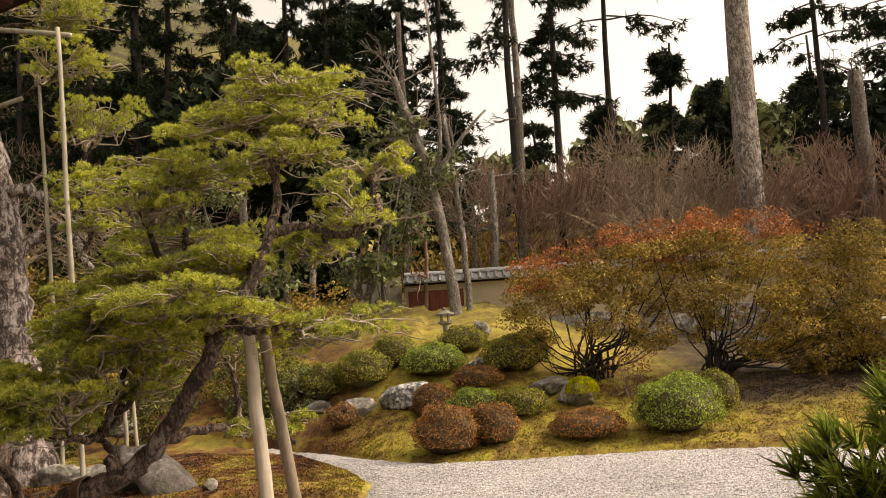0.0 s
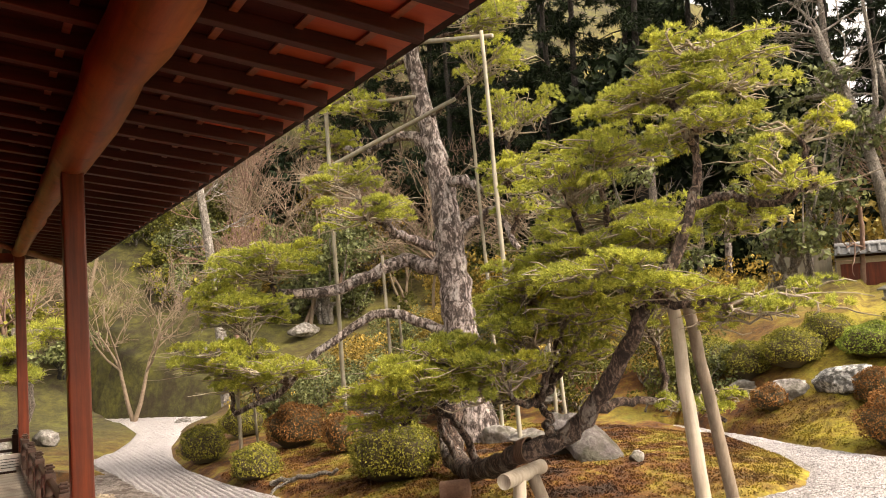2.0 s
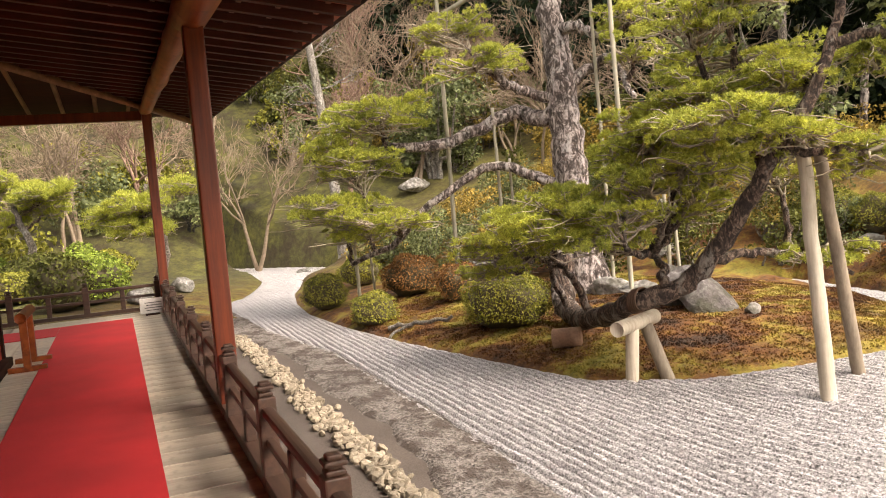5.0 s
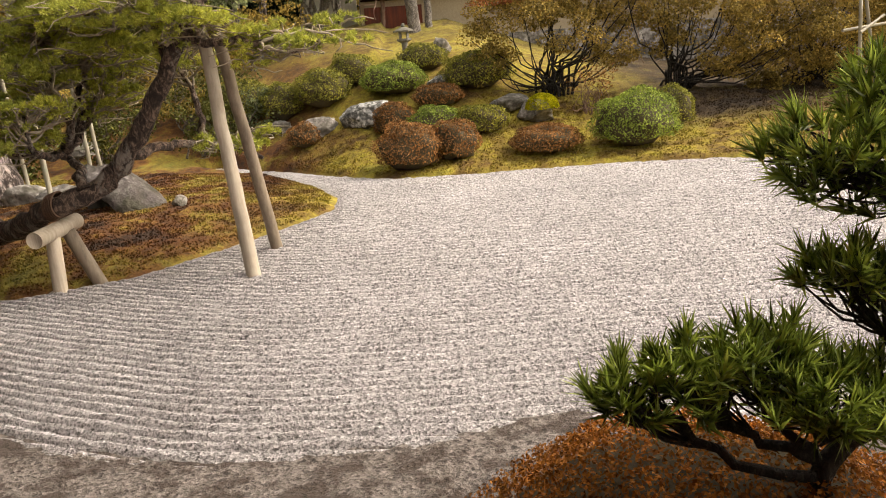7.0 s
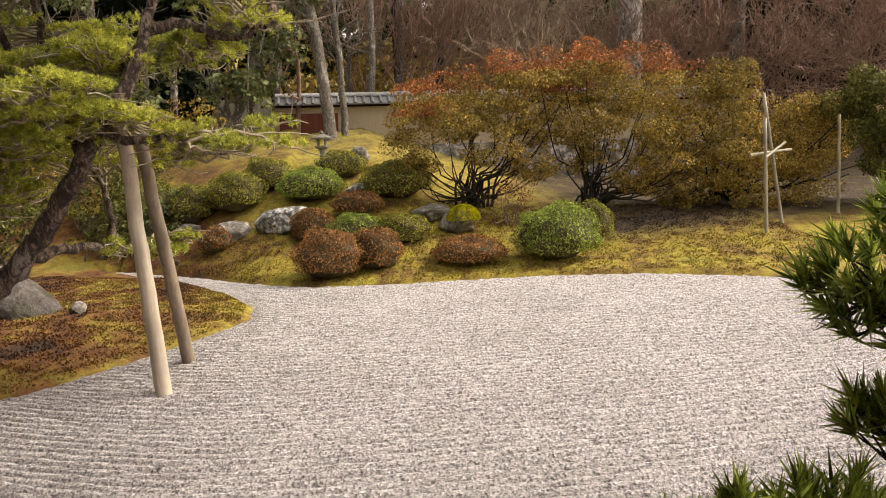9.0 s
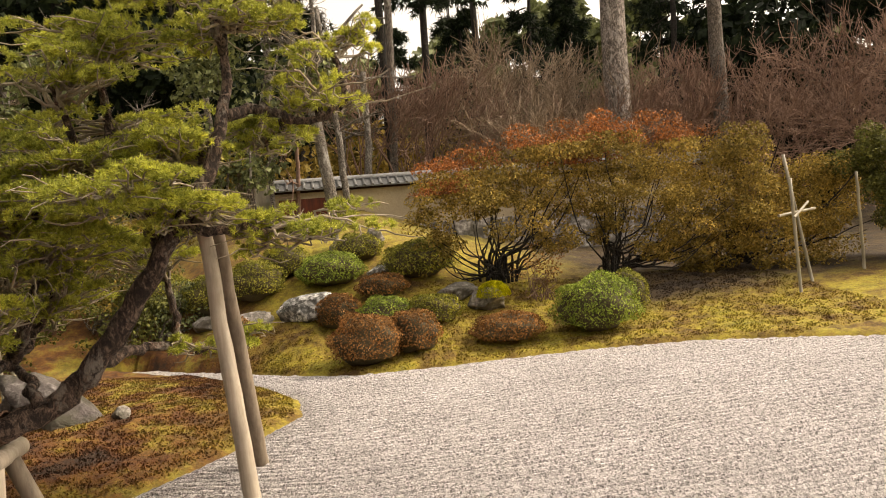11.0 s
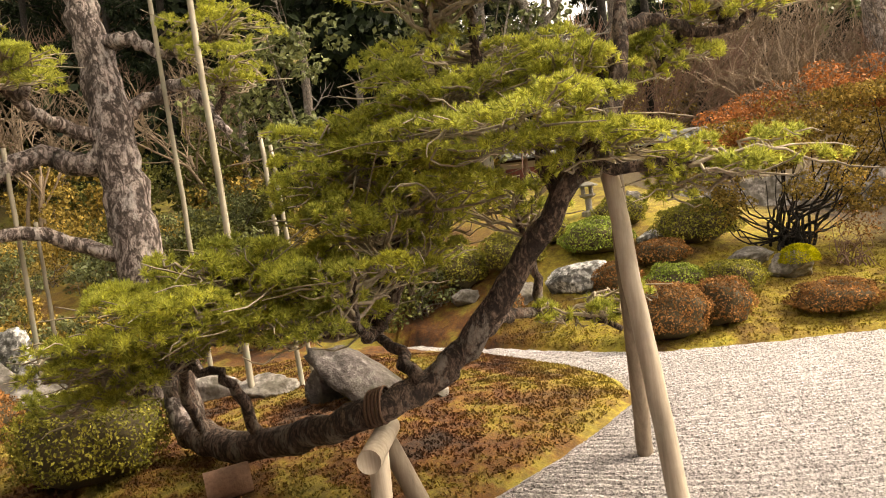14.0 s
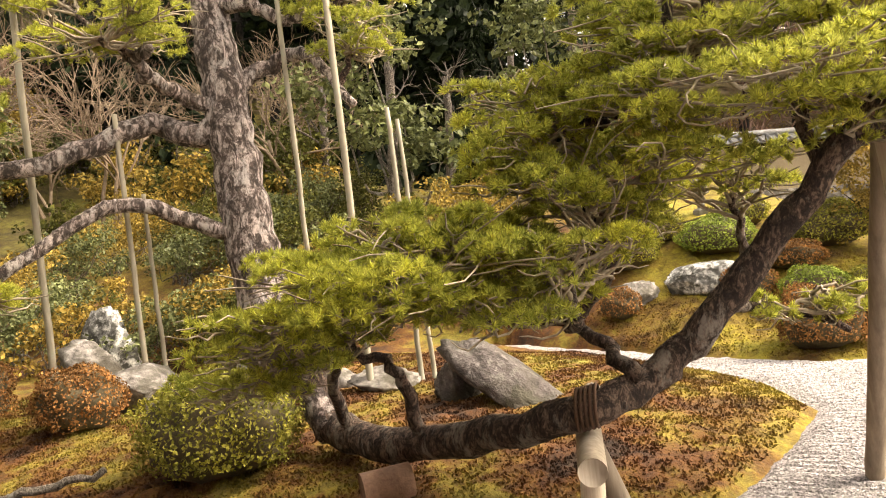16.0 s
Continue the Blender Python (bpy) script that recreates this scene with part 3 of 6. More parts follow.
def railing(name, length, m, label, step=1.5, first=0.0):
    """A low railing: sill, two rails, capped posts and short struts between them."""
    r = thing(name, label, "railing", m)
    boxed("sill", (0, -0.05, 0.05), (length, 0.05, 0.13), RAIL_WOOD, r, 0.008)
    boxed("middle_rail", (0, -0.022, 0.33), (length, 0.022, 0.385), RAIL_WOOD, r, 0.006)
    part("top_rail", box(bmesh.new(), (0, -0.033, 0.53), (length, 0.033, 0.60), 0.022), RAIL_WOOD, r, smooth=False)
    s = first
    base = None
    while s < length:
        if base is None:
            bm = box(bmesh.new(), (-0.05, -0.052, 0.05), (0.05, 0.052, 0.66), 0.01)
            base = part("post", bm, RAIL_WOOD, r)
            bm = bmesh.new()
            for z, w in ((0.665, 0.04), (0.69, 0.028), (0.71, 0.046), (0.735, 0.03)):
                box(bm, (-w, -w, z), (w, w, z + 0.026), 0.008)
            cap = part("finial", bm, RAIL_WOOD, base, "turned post cap")
            bm = box(bmesh.new(), (-0.04, -0.035, 0.12), (0.04, 0.035, 0.535), 0.012)
            strut = part("strut", bm, RAIL_WOOD, r)
            base.location, strut.location = (s, 0, 0), (s + step / 2, 0, 0)
        else:
            o, c, t = new("post", base.data), new("finial", cap.data), new("strut", strut.data)
            o.parent, c.parent, t.parent = r, o, r
            o.location, t.location = (s, 0, 0), (min(s + step / 2, length - 0.05), 0, 0)
        s += step
    return r


railing("railing", 22.7, VV @ pose(-7.95, -(EDGE + 0.03), FLOOR) @ Matrix.Diagonal((1, 1, 0.82, 1)), "dark brown low timber veranda railing with capped posts", 1.5, 0.35)
railing("railing", 7.4, VV @ pose(END, -(EDGE + 0.05), FLOOR, 0, 0, 90) @ Matrix.Diagonal((1, 1, 0.82, 1)), "dark brown low timber railing across the veranda end", 1.15, 0.1)

# roof: rafters, thin battens and boards above them; the eaves lift towards the corner, where a hip closes them
EAVE_N, EAVE_Z, PITCH, RISE = 2.04, 3.72, 0.14, 0.035
HIP_S, HIP_RATE = 10.7, 1.84


def roof_z(n, s=4.5):
    return EAVE_Z + (EAVE_N - n) * PITCH + RISE * (s - 4.5)


def hip_s(n):
    return HIP_S + HIP_RATE * max(0.0, n - WALLN)


for s in (-2.1, 6.35, 14.5):
    ob = thing("eave_post", "slender red-brown timber post holding up the eaves", "post", VV @ pose(s, -0.90, 0), "eave posts")
    part("shaft", box(bmesh.new(), (-0.076, -0.076, 0.06), (0.076, 0.076, roof_z(0.9, s) - 0.12), 0.014), RED_WOOD, ob)
    b = bmesh.new()
    bmesh.ops.create_icosphere(b, subdivisions=3, radius=0.26)
    for v in b.verts:
        v.co = Vector((v.co.x, v.co.y, 0.22 + max(-0.08, min(v.co.z * 0.5, 0.05))))
    part("base_stone", b, ROCK, ob)

ob = thing("eave_beam", "polished reddish-brown natural log beam under the rafters", "beam", VV)
for s0, s1, r0, r1 in ((-8.0, 6.55, 0.185, 0.150), (6.2, 14.75, 0.115, 0.10)):
    q = [(s0 + (s1 - s0) * k, -0.9, roof_z(0.9, s0 + (s1 - s0) * k) - r0 - (r1 - r0) * k + 0.035) for k in np.linspace(0, 1, 30)]
    bulge = 1 + 0.035 * np.sin(np.arange(30) * 1.7) + 0.02 * np.sin(np.arange(30) * 4.1)
    Tubes().add(wobble(q, 0.008), np.linspace(r0, r1, 30) * bulge, 18).make("log", LOG_WOOD, ob)

SHEAR = Matrix(((1, 0, 0, 0), (0, 1, 0, 0), (RISE, 0, 1, -4.5 * RISE), (0, 0, 0, 1)))
roof = thing("eaves", "dark red-brown open timber eaves with rafters and battens", "roof", VV, kind="structure")
slope = math.atan(PITCH)
L = (EAVE_N - WALLN + 1.2) / math.cos(slope)
tilt = SHEAR @ pose(0, -EAVE_N, EAVE_Z, math.degrees(slope), 0, 0)


def hip_at(y):
    """Where the hip cuts a line y up the roof from the eave."""
    return hip_s(EAVE_N - y * math.cos(slope))


def roof_sheet(name, y0, y1, z0, z1, material, label=""):
    bm = bmesh.new()
    ring = [(-9, y0), (hip_at(y0), y0), (hip_at(y1), y1), (-9, y1)]
    if y0 < 3.2 < y1:
        ring.insert(2, (HIP_S, 3.25))
    lo_, hi_ = [[bm.verts.new(tilt @ Vector((x, y, z))) for x, y in ring] for z in (z0, z1)]
    bm.faces.new(list(reversed(lo_)))
    bm.faces.new(hi_)
    for j in range(len(ring)):
        bm.faces.new((lo_[j], lo_[(j + 1) % len(ring)], hi_[(j + 1) % len(ring)], hi_[j]))
    return part(name, bm, material, roof, label)


# shade-coloured boards inside, a strip in the lit colour along the eave
roof_sheet("roof_boards", 0.42, L, 0.085, 0.115, SHADED_RED, "red boards over the rafters, coloured dark for shade")
roof_sheet("eave_boards", -0.12, 0.418, 0.085, 0.115, LIT_EAVE_RED, "red boards at the eave edge, coloured orange-red as if lit")
roof_sheet("roof_cover", -0.2, L, 0.118, 0.26, BLACK_WOOD)
raf = None
for s in np.arange(-8.9, 16.4, 0.40):
    reach = L if s < HIP_S else (EAVE_N - WALLN - (s - HIP_S) / HIP_RATE) / math.cos(slope)
    if reach < L or raf is None:
        o = part("rafter", box(bmesh.new(), (-0.034, -0.06, 0.0), (0.034, reach, 0.083), 0.005, pose(0, -EAVE_N, EAVE_Z, math.degrees(slope), 0, 0)), RAFTER, roof)
        raf = raf or o
    else:
        o = new("rafter", raf.data)
        o.parent = roof
    o.location = (s, 0, RISE * (s - 4.5))
for y in [0.1] + list(np.arange(0.42, L, 0.32)):
    part("batten", box(bmesh.new(), (-9, y - 0.02, 0.068), (hip_at(y) - 0.02, y + 0.02, 0.084), 0, tilt), LIT_BATTEN, roof)

# the end bay beyond the hip: hip rafter, tie beam, and rafters running out over it
HZ, HP = roof_z(0.9, 14.5), 0.045
bm = bmesh.new()
for z in (0.09, 0.12):
    bm.faces.new([bm.verts.new((s, -n, HZ + HP * (14.5 - s) + z)) for s, n in ((10.7, WALLN), (10.7, -6.0), (16.2, -6.0), (16.2, 1.82))])
roof_end = part("end_boards", bm, SHADED_RED, roof, "red boards over the end bay, coloured dark for shade")
Tubes().add([(HIP_S, -WALLN, HZ + HP * 3.8 - 0.03), (14.5, -0.9, HZ - 0.03), (16.3, -1.88, HZ - HP * 1.8 - 0.03)], 0.06, 8).make("hip_rafter", HIP_WOOD, roof, "pale brown hip rafter")
for n in np.arange(-5.6, 0.8, 0.52):
    s0 = hip_s(n) if n > WALLN else HIP_S
    Tubes().add([(s0, -n, HZ + HP * (14.5 - s0) + 0.04), (16.1, -n, HZ + HP * (14.5 - 16.1) + 0.04)], 0.036, 6).make("end_rafter", HIP_WOOD, roof)
vbox("end_tie_beam", END - 0.06, END + 0.06, -6.0, 1.0, HZ - 0.22, HZ - 0.06, RED_WOOD, roof)
part("purlin", box(bmesh.new(), (-9, -WALLN - 0.10, roof_z(WALLN) - 0.10), (HIP_S, -WALLN + 0.02, roof_z(WALLN) - 0.01), 0, SHEAR), SHADED_RED, roof)

# red plastered wall with dark posts; the doorway stays open
DOOR0, DOOR1 = 6.95, 8.1
wall = thing("wall_veranda", "red plaster wall between dark timber posts", "wall", VV, kind="structure")


def plaster(s0, s1, z0):
    bm = box(bmesh.new(), (s0, -WALLN, z0), (s1, -WALLN + 0.16, 4.0))
    for v in bm.verts:
        if v.co.z > 3.9:
            v.co.z = roof_z(WALLN, v.co.x) + 0.08
    part("plaster", bm, RED_PLASTER, wall)


plaster(-9, DOOR0 - 0.6, FLOOR - 0.3)
plaster(DOOR0 - 0.6, DOOR1 + 0.6, 2.62)
plaster(DOOR1 + 0.6, 10.7, FLOOR - 0.3)
vbox("plaster", 10.55, 10.7, WALLN - 7, WALLN - 0.16, FLOOR - 0.3, roof_z(WALLN, 10.7) + 0.08, RED_PLASTER, wall, 0)
for s in (5.5, 7.3, 9.2, 10.58):
    vbox("wall_post", s, s + 0.12, WALLN - 0.02, WALLN + 0.03, 2.6 if 6 < s < 9 else FLOOR, roof_z(WALLN, s) + 0.02, BLACK_WOOD, wall)
vbox("ground_sill", DOOR1 + 0.6, 10.7, WALLN, WALLN + 0.1, FLOOR, FLOOR + 0.1, BLACK_WOOD, wall)
grille = vbox("window_grille", 6.6, 8.2, WALLN + 0.002, WALLN + 0.012, 2.74, 3.36, INK, wall, 0, "dark barred transom window")
for z in (2.74, 3.32):
    vbox("grille_rail", 6.56, 8.24, WALLN, WALLN + 0.05, z, z + 0.045, BLACK_WOOD, grille)
for s in np.arange(6.6, 8.21, 0.1):
    vbox("grille_bar", s - 0.012, s + 0.012, WALLN + 0.012, WALLN + 0.032, 2.785, 3.32, BLACK_WOOD, grille, 0.003)
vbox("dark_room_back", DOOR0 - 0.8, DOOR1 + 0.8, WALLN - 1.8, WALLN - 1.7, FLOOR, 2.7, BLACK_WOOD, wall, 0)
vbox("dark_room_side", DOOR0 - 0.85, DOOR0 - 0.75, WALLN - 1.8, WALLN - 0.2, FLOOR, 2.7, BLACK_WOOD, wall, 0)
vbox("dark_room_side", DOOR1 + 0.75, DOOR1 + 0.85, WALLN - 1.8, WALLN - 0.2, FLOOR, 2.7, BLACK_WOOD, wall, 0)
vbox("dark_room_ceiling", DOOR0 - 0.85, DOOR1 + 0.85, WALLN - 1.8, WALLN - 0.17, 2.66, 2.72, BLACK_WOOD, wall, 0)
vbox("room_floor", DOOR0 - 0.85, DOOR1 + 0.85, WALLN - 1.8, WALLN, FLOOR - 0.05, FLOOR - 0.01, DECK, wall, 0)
vbox("lintel", 3.2, 6.4, WALLN + 0.005, WALLN + 0.14, 2.44, 2.68, LINTEL, wall, 0.03, "thick dark rounded timber lintel")
vbox("lintel", 6.3, 9.75, WALLN + 0.005, WALLN + 0.13, 2.53, 2.73, LINTEL, wall, 0.03, "thick rounded timber lintel")
vbox("bracket", 6.2, 6.42, WALLN + 0.14, WALLN + 0.24, 2.30, 2.70, LINTEL, wall, 0.03)


def slat_door(s0, s1, label):
    d = thing("door", label, "door", VV @ pose(s0, -WALLN, FLOOR), "slatted doors")
    w = s1 - s0
    boxed("backing_panel", (0.02, 0.012, 0.05), (w - 0.02, 0.02, 1.74), BLACK_WOOD, d, 0)
    slat = part("slat", box(bmesh.new(), (-0.013, -0.085, 0.03), (0.011, -0.05, 1.74), 0.003), LATTICE, d)
    slat.location = (0.03, 0.05, 0)
    x = 0.085
    while x < w:
        o = new("slat", slat.data)
        o.parent, o.location = d, (x, 0.05, 0)
        x += 0.055
    boxed("bottom_rail", (0, -0.03, 0.0), (w, 0.02, 0.07), LATTICE, d)
    return d


slat_door(4.6, DOOR0, "brown slatted wooden door pushed open beside the doorway")
slat_door(DOOR1 + 0.02, 9.6, "brown slatted wooden door panel beside the doorway")

# lantern hanging in the doorway
lant = thing("paper_lantern", "glowing orange paper lantern hanging in the doorway", "lantern", VV @ pose(7.45, -(WALLN + 0.02), 2.05) @ Matrix.Scale(0.8, 4))
bm = bmesh.new()
prof = ((-0.17, 0.07), (-0.13, 0.105), (0.0, 0.125), (0.13, 0.135), (0.17, 0.135))
rings = [[bm.verts.new((r * math.cos(a), r * math.sin(a), z)) for a in np.linspace(0, 2 * math.pi, 20, endpoint=False)] for z, r in prof]
for a, b in zip(rings, rings[1:]):
    for j in range(20):
        bm.faces.new((a[j], a[(j + 1) % 20], b[(j + 1) % 20], b[j]))
bm.faces.new(list(reversed(rings[0])))
part("shade", bm, GLOW, lant, "lit orange paper shade", True)
for j in range(6):
    a = j * math.pi / 3
    Tubes().add([((r + 0.003) * math.cos(a), (r + 0.003) * math.sin(a), z) for z, r in prof], 0.004, 4).make("rib", BLACK_WOOD, lant)
part("top_ring", box(bmesh.new(), (-0.1, -0.1, 0.17), (0.1, 0.1, 0.185), 0.004), BLACK_WOOD, lant)
Tubes().add([(0, 0, 0.18), (0, 0, 0.6)], 0.006, 6).make("cord", BLACK_WOOD, lant)

# barrier with a round bar across two feet, by the wall
gate = thing("bamboo_barrier", "small reddish timber barrier with a round top bar", "barrier", VV @ pose(10.35, 0.85, FLOOR))
Tubes().add([(-0.55, 0, 0.62), (0.55, 0, 0.62)], 0.06, 12).make("top_bar", LOG_WOOD, gate)
for s in (-0.35, 0.35):
    part("leg", box(bmesh.new(), (s - 0.04, -0.04, 0.05), (s + 0.04, 0.04, 0.58), 0.008), LOG_WOOD, gate)
    part("foot", box(bmesh.new(), (s - 0.04, -0.2, 0.0), (s + 0.04, 0.2, 0.06), 0.008), LOG_WOOD, gate)

sign = thing("notice_stand", "small white notice board standing on the veranda end", "sign", VV @ pose(14.25, -0.66, FLOOR, 0, 0, 90) @ Matrix.Scale(0.82, 4))
part("board", box(bmesh.new(), (-0.24, -0.012, 0.04), (0.24, 0.012, 0.36), 0.004, pose(0, 0, 0, -14)), PAPER, sign)
for j in range(4):
    part("text_bar", box(bmesh.new(), (-0.18, 0.0125, 0.10 + 0.055 * j), (0.12 + 0.03 * (j % 2), 0.0145, 0.115 + 0.055 * j), 0, pose(0, 0, 0, -14)), INK, sign)
    part("text_bar", box(bmesh.new(), (-0.18, -0.0145, 0.10 + 0.055 * j), (0.12 + 0.03 * (j % 2), -0.0125, 0.115 + 0.055 * j), 0, pose(0, 0, 0, -14)), INK, sign)
part("foot", box(bmesh.new(), (-0.14, -0.12, 0.0), (0.14, 0.1, 0.03), 0.004), BLACK_WOOD, sign)


# ---- plants ----
def put(name, va, fa, material, parent, label=""):
    return arrays(name, va, fa, material, parent, label)


def merge(chunks):
    vs, fs, n = [], [], 0
    for v, f in chunks:
        vs.append(v)
        fs.append(f + n)
        n += len(v)
    return np.concatenate(vs), np.concatenate(fs)


def pad_points(c, rx, rz, n, rng, ry=None):
    """Points over the ragged upper side of a flat cloud of foliage, made of a few lobes."""
    ry = ry or rx * 0.85
    k = max(8, int(15 * rx + 8))
    ang = rng.uniform(0, 2 * np.pi, k)
    rad = np.sqrt(rng.uniform(0, 1, k)) * 0.8
    lobes = np.stack([np.cos(ang) * rad * rx, np.sin(ang) * rad * ry, rng.uniform(-0.8, 0.8, k) * rz], -1)
    size = rng.uniform(0.15, 0.30, k)
    which = rng.integers(0, k, n)
    d = lumps(n, rng)
    d[:, 2] = np.abs(d[:, 2]) * 1.1 - 0.22
    r = size[which][:, None] * rng.uniform(0.72, 1.06, (n, 1))
    p = lobes[which] + d * r * np.array([rx, ry, min(rx, rz * 1.7)])
    nrm = unit(d * np.array([0.8, 0.8, 0.6]) + np.array([0, 0, 0.75]))
    return p + np.array(c), nrm, lobes + np.array(c)


def pine_pads(pads, trunk_line, material, parent, density, needle, width, count, seed, twig=0.012):
    """Every pad of needles, and the branch that carries it, is a part of its own."""
    rng = np.random.default_rng(seed)
    tw = Tubes()
    trunk_line = np.asarray(trunk_line)
    for x, y, z, rx, rz in pads:
        rx, rz = rx * 1.22, rz * 0.85
        n = int(density * rx * rx * (0.7 + rz))
        p, nrm, lobes = pad_points((x, y, z), rx, rz, n, rng)
        put("needle_pad", *blades(p, nrm, count, needle, width, 0.85, rng), material, parent)
        lower = trunk_line[trunk_line[:, 2] < z + 0.15]
        src = lower if len(lower) else trunk_line[:1]
        a = src[np.argmin(np.linalg.norm(src - np.array([x, y, z - 0.25]), axis=1))]
        b = np.array([x, y, z - 0.30 * rz])
        mid = (a + b) / 2 + rng.normal(0, 0.10, 3) + np.array([0, 0, 0.05])
        line = wobble(curve([a, mid, b], 12), 0.02, rng)
        Tubes().add(line, np.linspace(0.05, 0.02, 12), 7).make("branch", PINE_BARK, parent)
        for e in lobes:
            st = line[rng.integers(7, 12)]
            m1 = (st + e) / 2 + rng.normal(0, 0.06, 3)
            l2 = wobble(curve([st, m1, e - np.array([0, 0, 0.10 * rz])], 8), 0.015, rng)
            tw.add(l2, np.linspace(0.018, 0.007, 8), 5)
            for _ in range(3):
                q = l2[rng.integers(3, 8)]
                tip = e + rng.normal(0, 0.36, 3) * np.array([rx, rx, rz]) * 0.7
                tw.add(wobble(curve([q, (q + tip) / 2 + rng.normal(0, 0.04, 3), tip], 5), 0.012, rng), np.linspace(twig, 0.004, 5), 4, False)
    tagged(tw.make("twig_mass", TWIG_PALE, parent, "pale bare twigs under the needles"), kind="stuff")


def limbs_of(lines, r0, r1, material, parent, jitter=0.02, steps=16):
    for a in lines:
        Tubes().add(wobble(curve(a, steps), jitter), np.linspace(r0, r1, steps), 9).make("limb", material, parent)


LEAN_LINE = wobble(curve([(-5.93, 10.6, 1.25), (-5.85, 10.42, 0.62), (-5.45, 10.0, 0.42), (-4.6, 9.2, 0.58), (-3.77, 8.46, 0.90), (-3.3, 8.58, 1.04), (-3.02, 8.57, 1.27),
                          (-2.61, 8.46, 1.75), (-2.24, 8.28, 2.25), (-1.86, 8.22, 2.75), (-1.68, 8.4, 3.2), (-1.58, 8.62, 3.7), (-1.55, 8.7, 4.3), (-1.4, 8.7, 4.85)], 60), 0.012)
LEAN_PADS = [(-1.3, 8.7, 5.0, 0.72, 0.26), (-2.05, 8.8, 4.68, 0.78, 0.28), (-1.05, 8.6, 4.5, 0.55, 0.28), (-2.55, 8.9, 4.22, 0.8, 0.26), (-1.45, 8.5, 4.18, 0.66, 0.25),
             (-0.75, 8.75, 3.62, 0.55, 0.32), (-2.6, 9.1, 3.45, 0.85, 0.25), (-2.1, 8.6, 3.1, 0.6, 0.2), (-2.7, 8.2, 2.78, 0.95, 0.26), (-3.3, 9.1, 2.5, 0.95, 0.28),
             (-0.95, 8.45, 2.3, 0.62, 0.26), (-3.75, 9.0, 2.6, 0.62, 0.26), (-3.2, 8.9, 2.95, 0.7, 0.25), (-3.85, 9.2, 2.95, 0.55, 0.24), (-3.3, 9.3, 2.2, 0.55, 0.22), (-2.5, 9.3, 2.3, 0.5, 0.2), (-1.3, 8.9, 3.2, 0.5, 0.24), (-5.0, 8.5, 1.74, 1.0, 0.36), (-4.5, 8.8, 1.84, 0.8, 0.34), (-5.0, 8.9, 1.9, 0.7, 0.28), (-5.55, 8.6, 1.55, 0.65, 0.28), (-4.2, 8.5, 1.66, 0.6, 0.26), (-5.9, 8.8, 1.25, 0.6, 0.25),
             (-2.0, 9.3, 1.3, 0.42, 0.2), (-3.5, 9.4, 1.9, 0.6, 0.24),
             (-3.8, 8.3, 1.9, 0.5, 0.22), (-3.0, 8.5, 3.9, 0.6, 0.22), (-1.9, 8.3, 2.5, 0.6, 0.22), (-0.6, 8.9, 4.1, 0.42, 0.22), (-1.7, 9.2, 5.15, 0.5, 0.2), (-4.75, 8.7, 2.08, 0.6, 0.28),
             (-4.35, 8.55, 1.78, 0.6, 0.24), (-3.65, 8.7, 2.25, 0.55, 0.22), (-2.9, 8.6, 3.15, 0.6, 0.22), (-5.4, 8.5, 1.62, 0.6, 0.22)]
tree = thing("leaning_pine", "old pine tree with a trunk bent low along the moss", "pine tree")
rad = np.interp(np.linspace(0, 1, 60), [0, 0.08, 0.3, 0.5, 0.75, 1], [0.17, 0.165, 0.112, 0.10, 0.06, 0.022])
Tubes().add(LEAN_LINE, rad * (1 + 0.07 * np.sin(np.arange(60) * 1.9)), 14).make("trunk", PINE_BARK, tree, "dark scaly trunk lying then rising")
LEAN_BOUGHS = ([(-5.55, 10.1, 0.5), (-5.6, 9.75, 1.0), (-5.3, 9.3, 1.35), (-5.0, 8.9, 1.5)], [(-4.9, 9.45, 0.6), (-5.0, 9.2, 1.1), (-5.25, 9.1, 1.3), (-5.5, 9.0, 1.35)],
          [(-2.9, 8.6, 1.35), (-2.6, 9.2, 1.35), (-2.2, 9.5, 1.25), (-1.7, 9.4, 1.1)], [(-3.4, 8.45, 1.05), (-3.7, 8.9, 1.35), (-4.4, 9.1, 1.45)],
          [(-1.64, 8.5, 3.4), (-1.3, 8.75, 3.45), (-0.9, 8.75, 3.3), (-0.5, 8.7, 3.45)], [(-1.68, 8.4, 3.2), (-2.3, 8.85, 3.0), (-2.9, 8.95, 3.05), (-3.4, 9.0, 2.7)])
limbs_of(LEAN_BOUGHS, 0.058, 0.024, PINE_BARK, tree)
limbs_of(([(-5.98, 10.75, 2.0), (-6.0, 10.65, 1.3), (-5.9, 10.45, 0.75), (-5.75, 10.25, 0.45)],), 0.11, 0.16, OLD_BARK, tree, 0.01)
rope = Tubes()
for kk in range(5):
    ang = np.linspace(0, 2 * np.pi, 22)
    c0 = np.array([-3.80 + kk * 0.028, 8.47 - kk * 0.012, 0.90 + 0.008 * kk])
    rope.add(np.stack([c0[0] + 0.03 * np.cos(ang), c0[1] + 0.13 * np.cos(ang), c0[2] + 0.13 * np.sin(ang)], -1), 0.013, 5, False)
rope.make("rope_binding", ROPE, tree, "brown palm rope wrapped round the trunk")
pine_pads(LEAN_PADS, np.concatenate([curve(a, 10)[5:] for a in LEAN_BOUGHS] + [LEAN_LINE[36:]]), PINE, tree, 640, 0.058, 0.0094, 46, 11, 0.010)

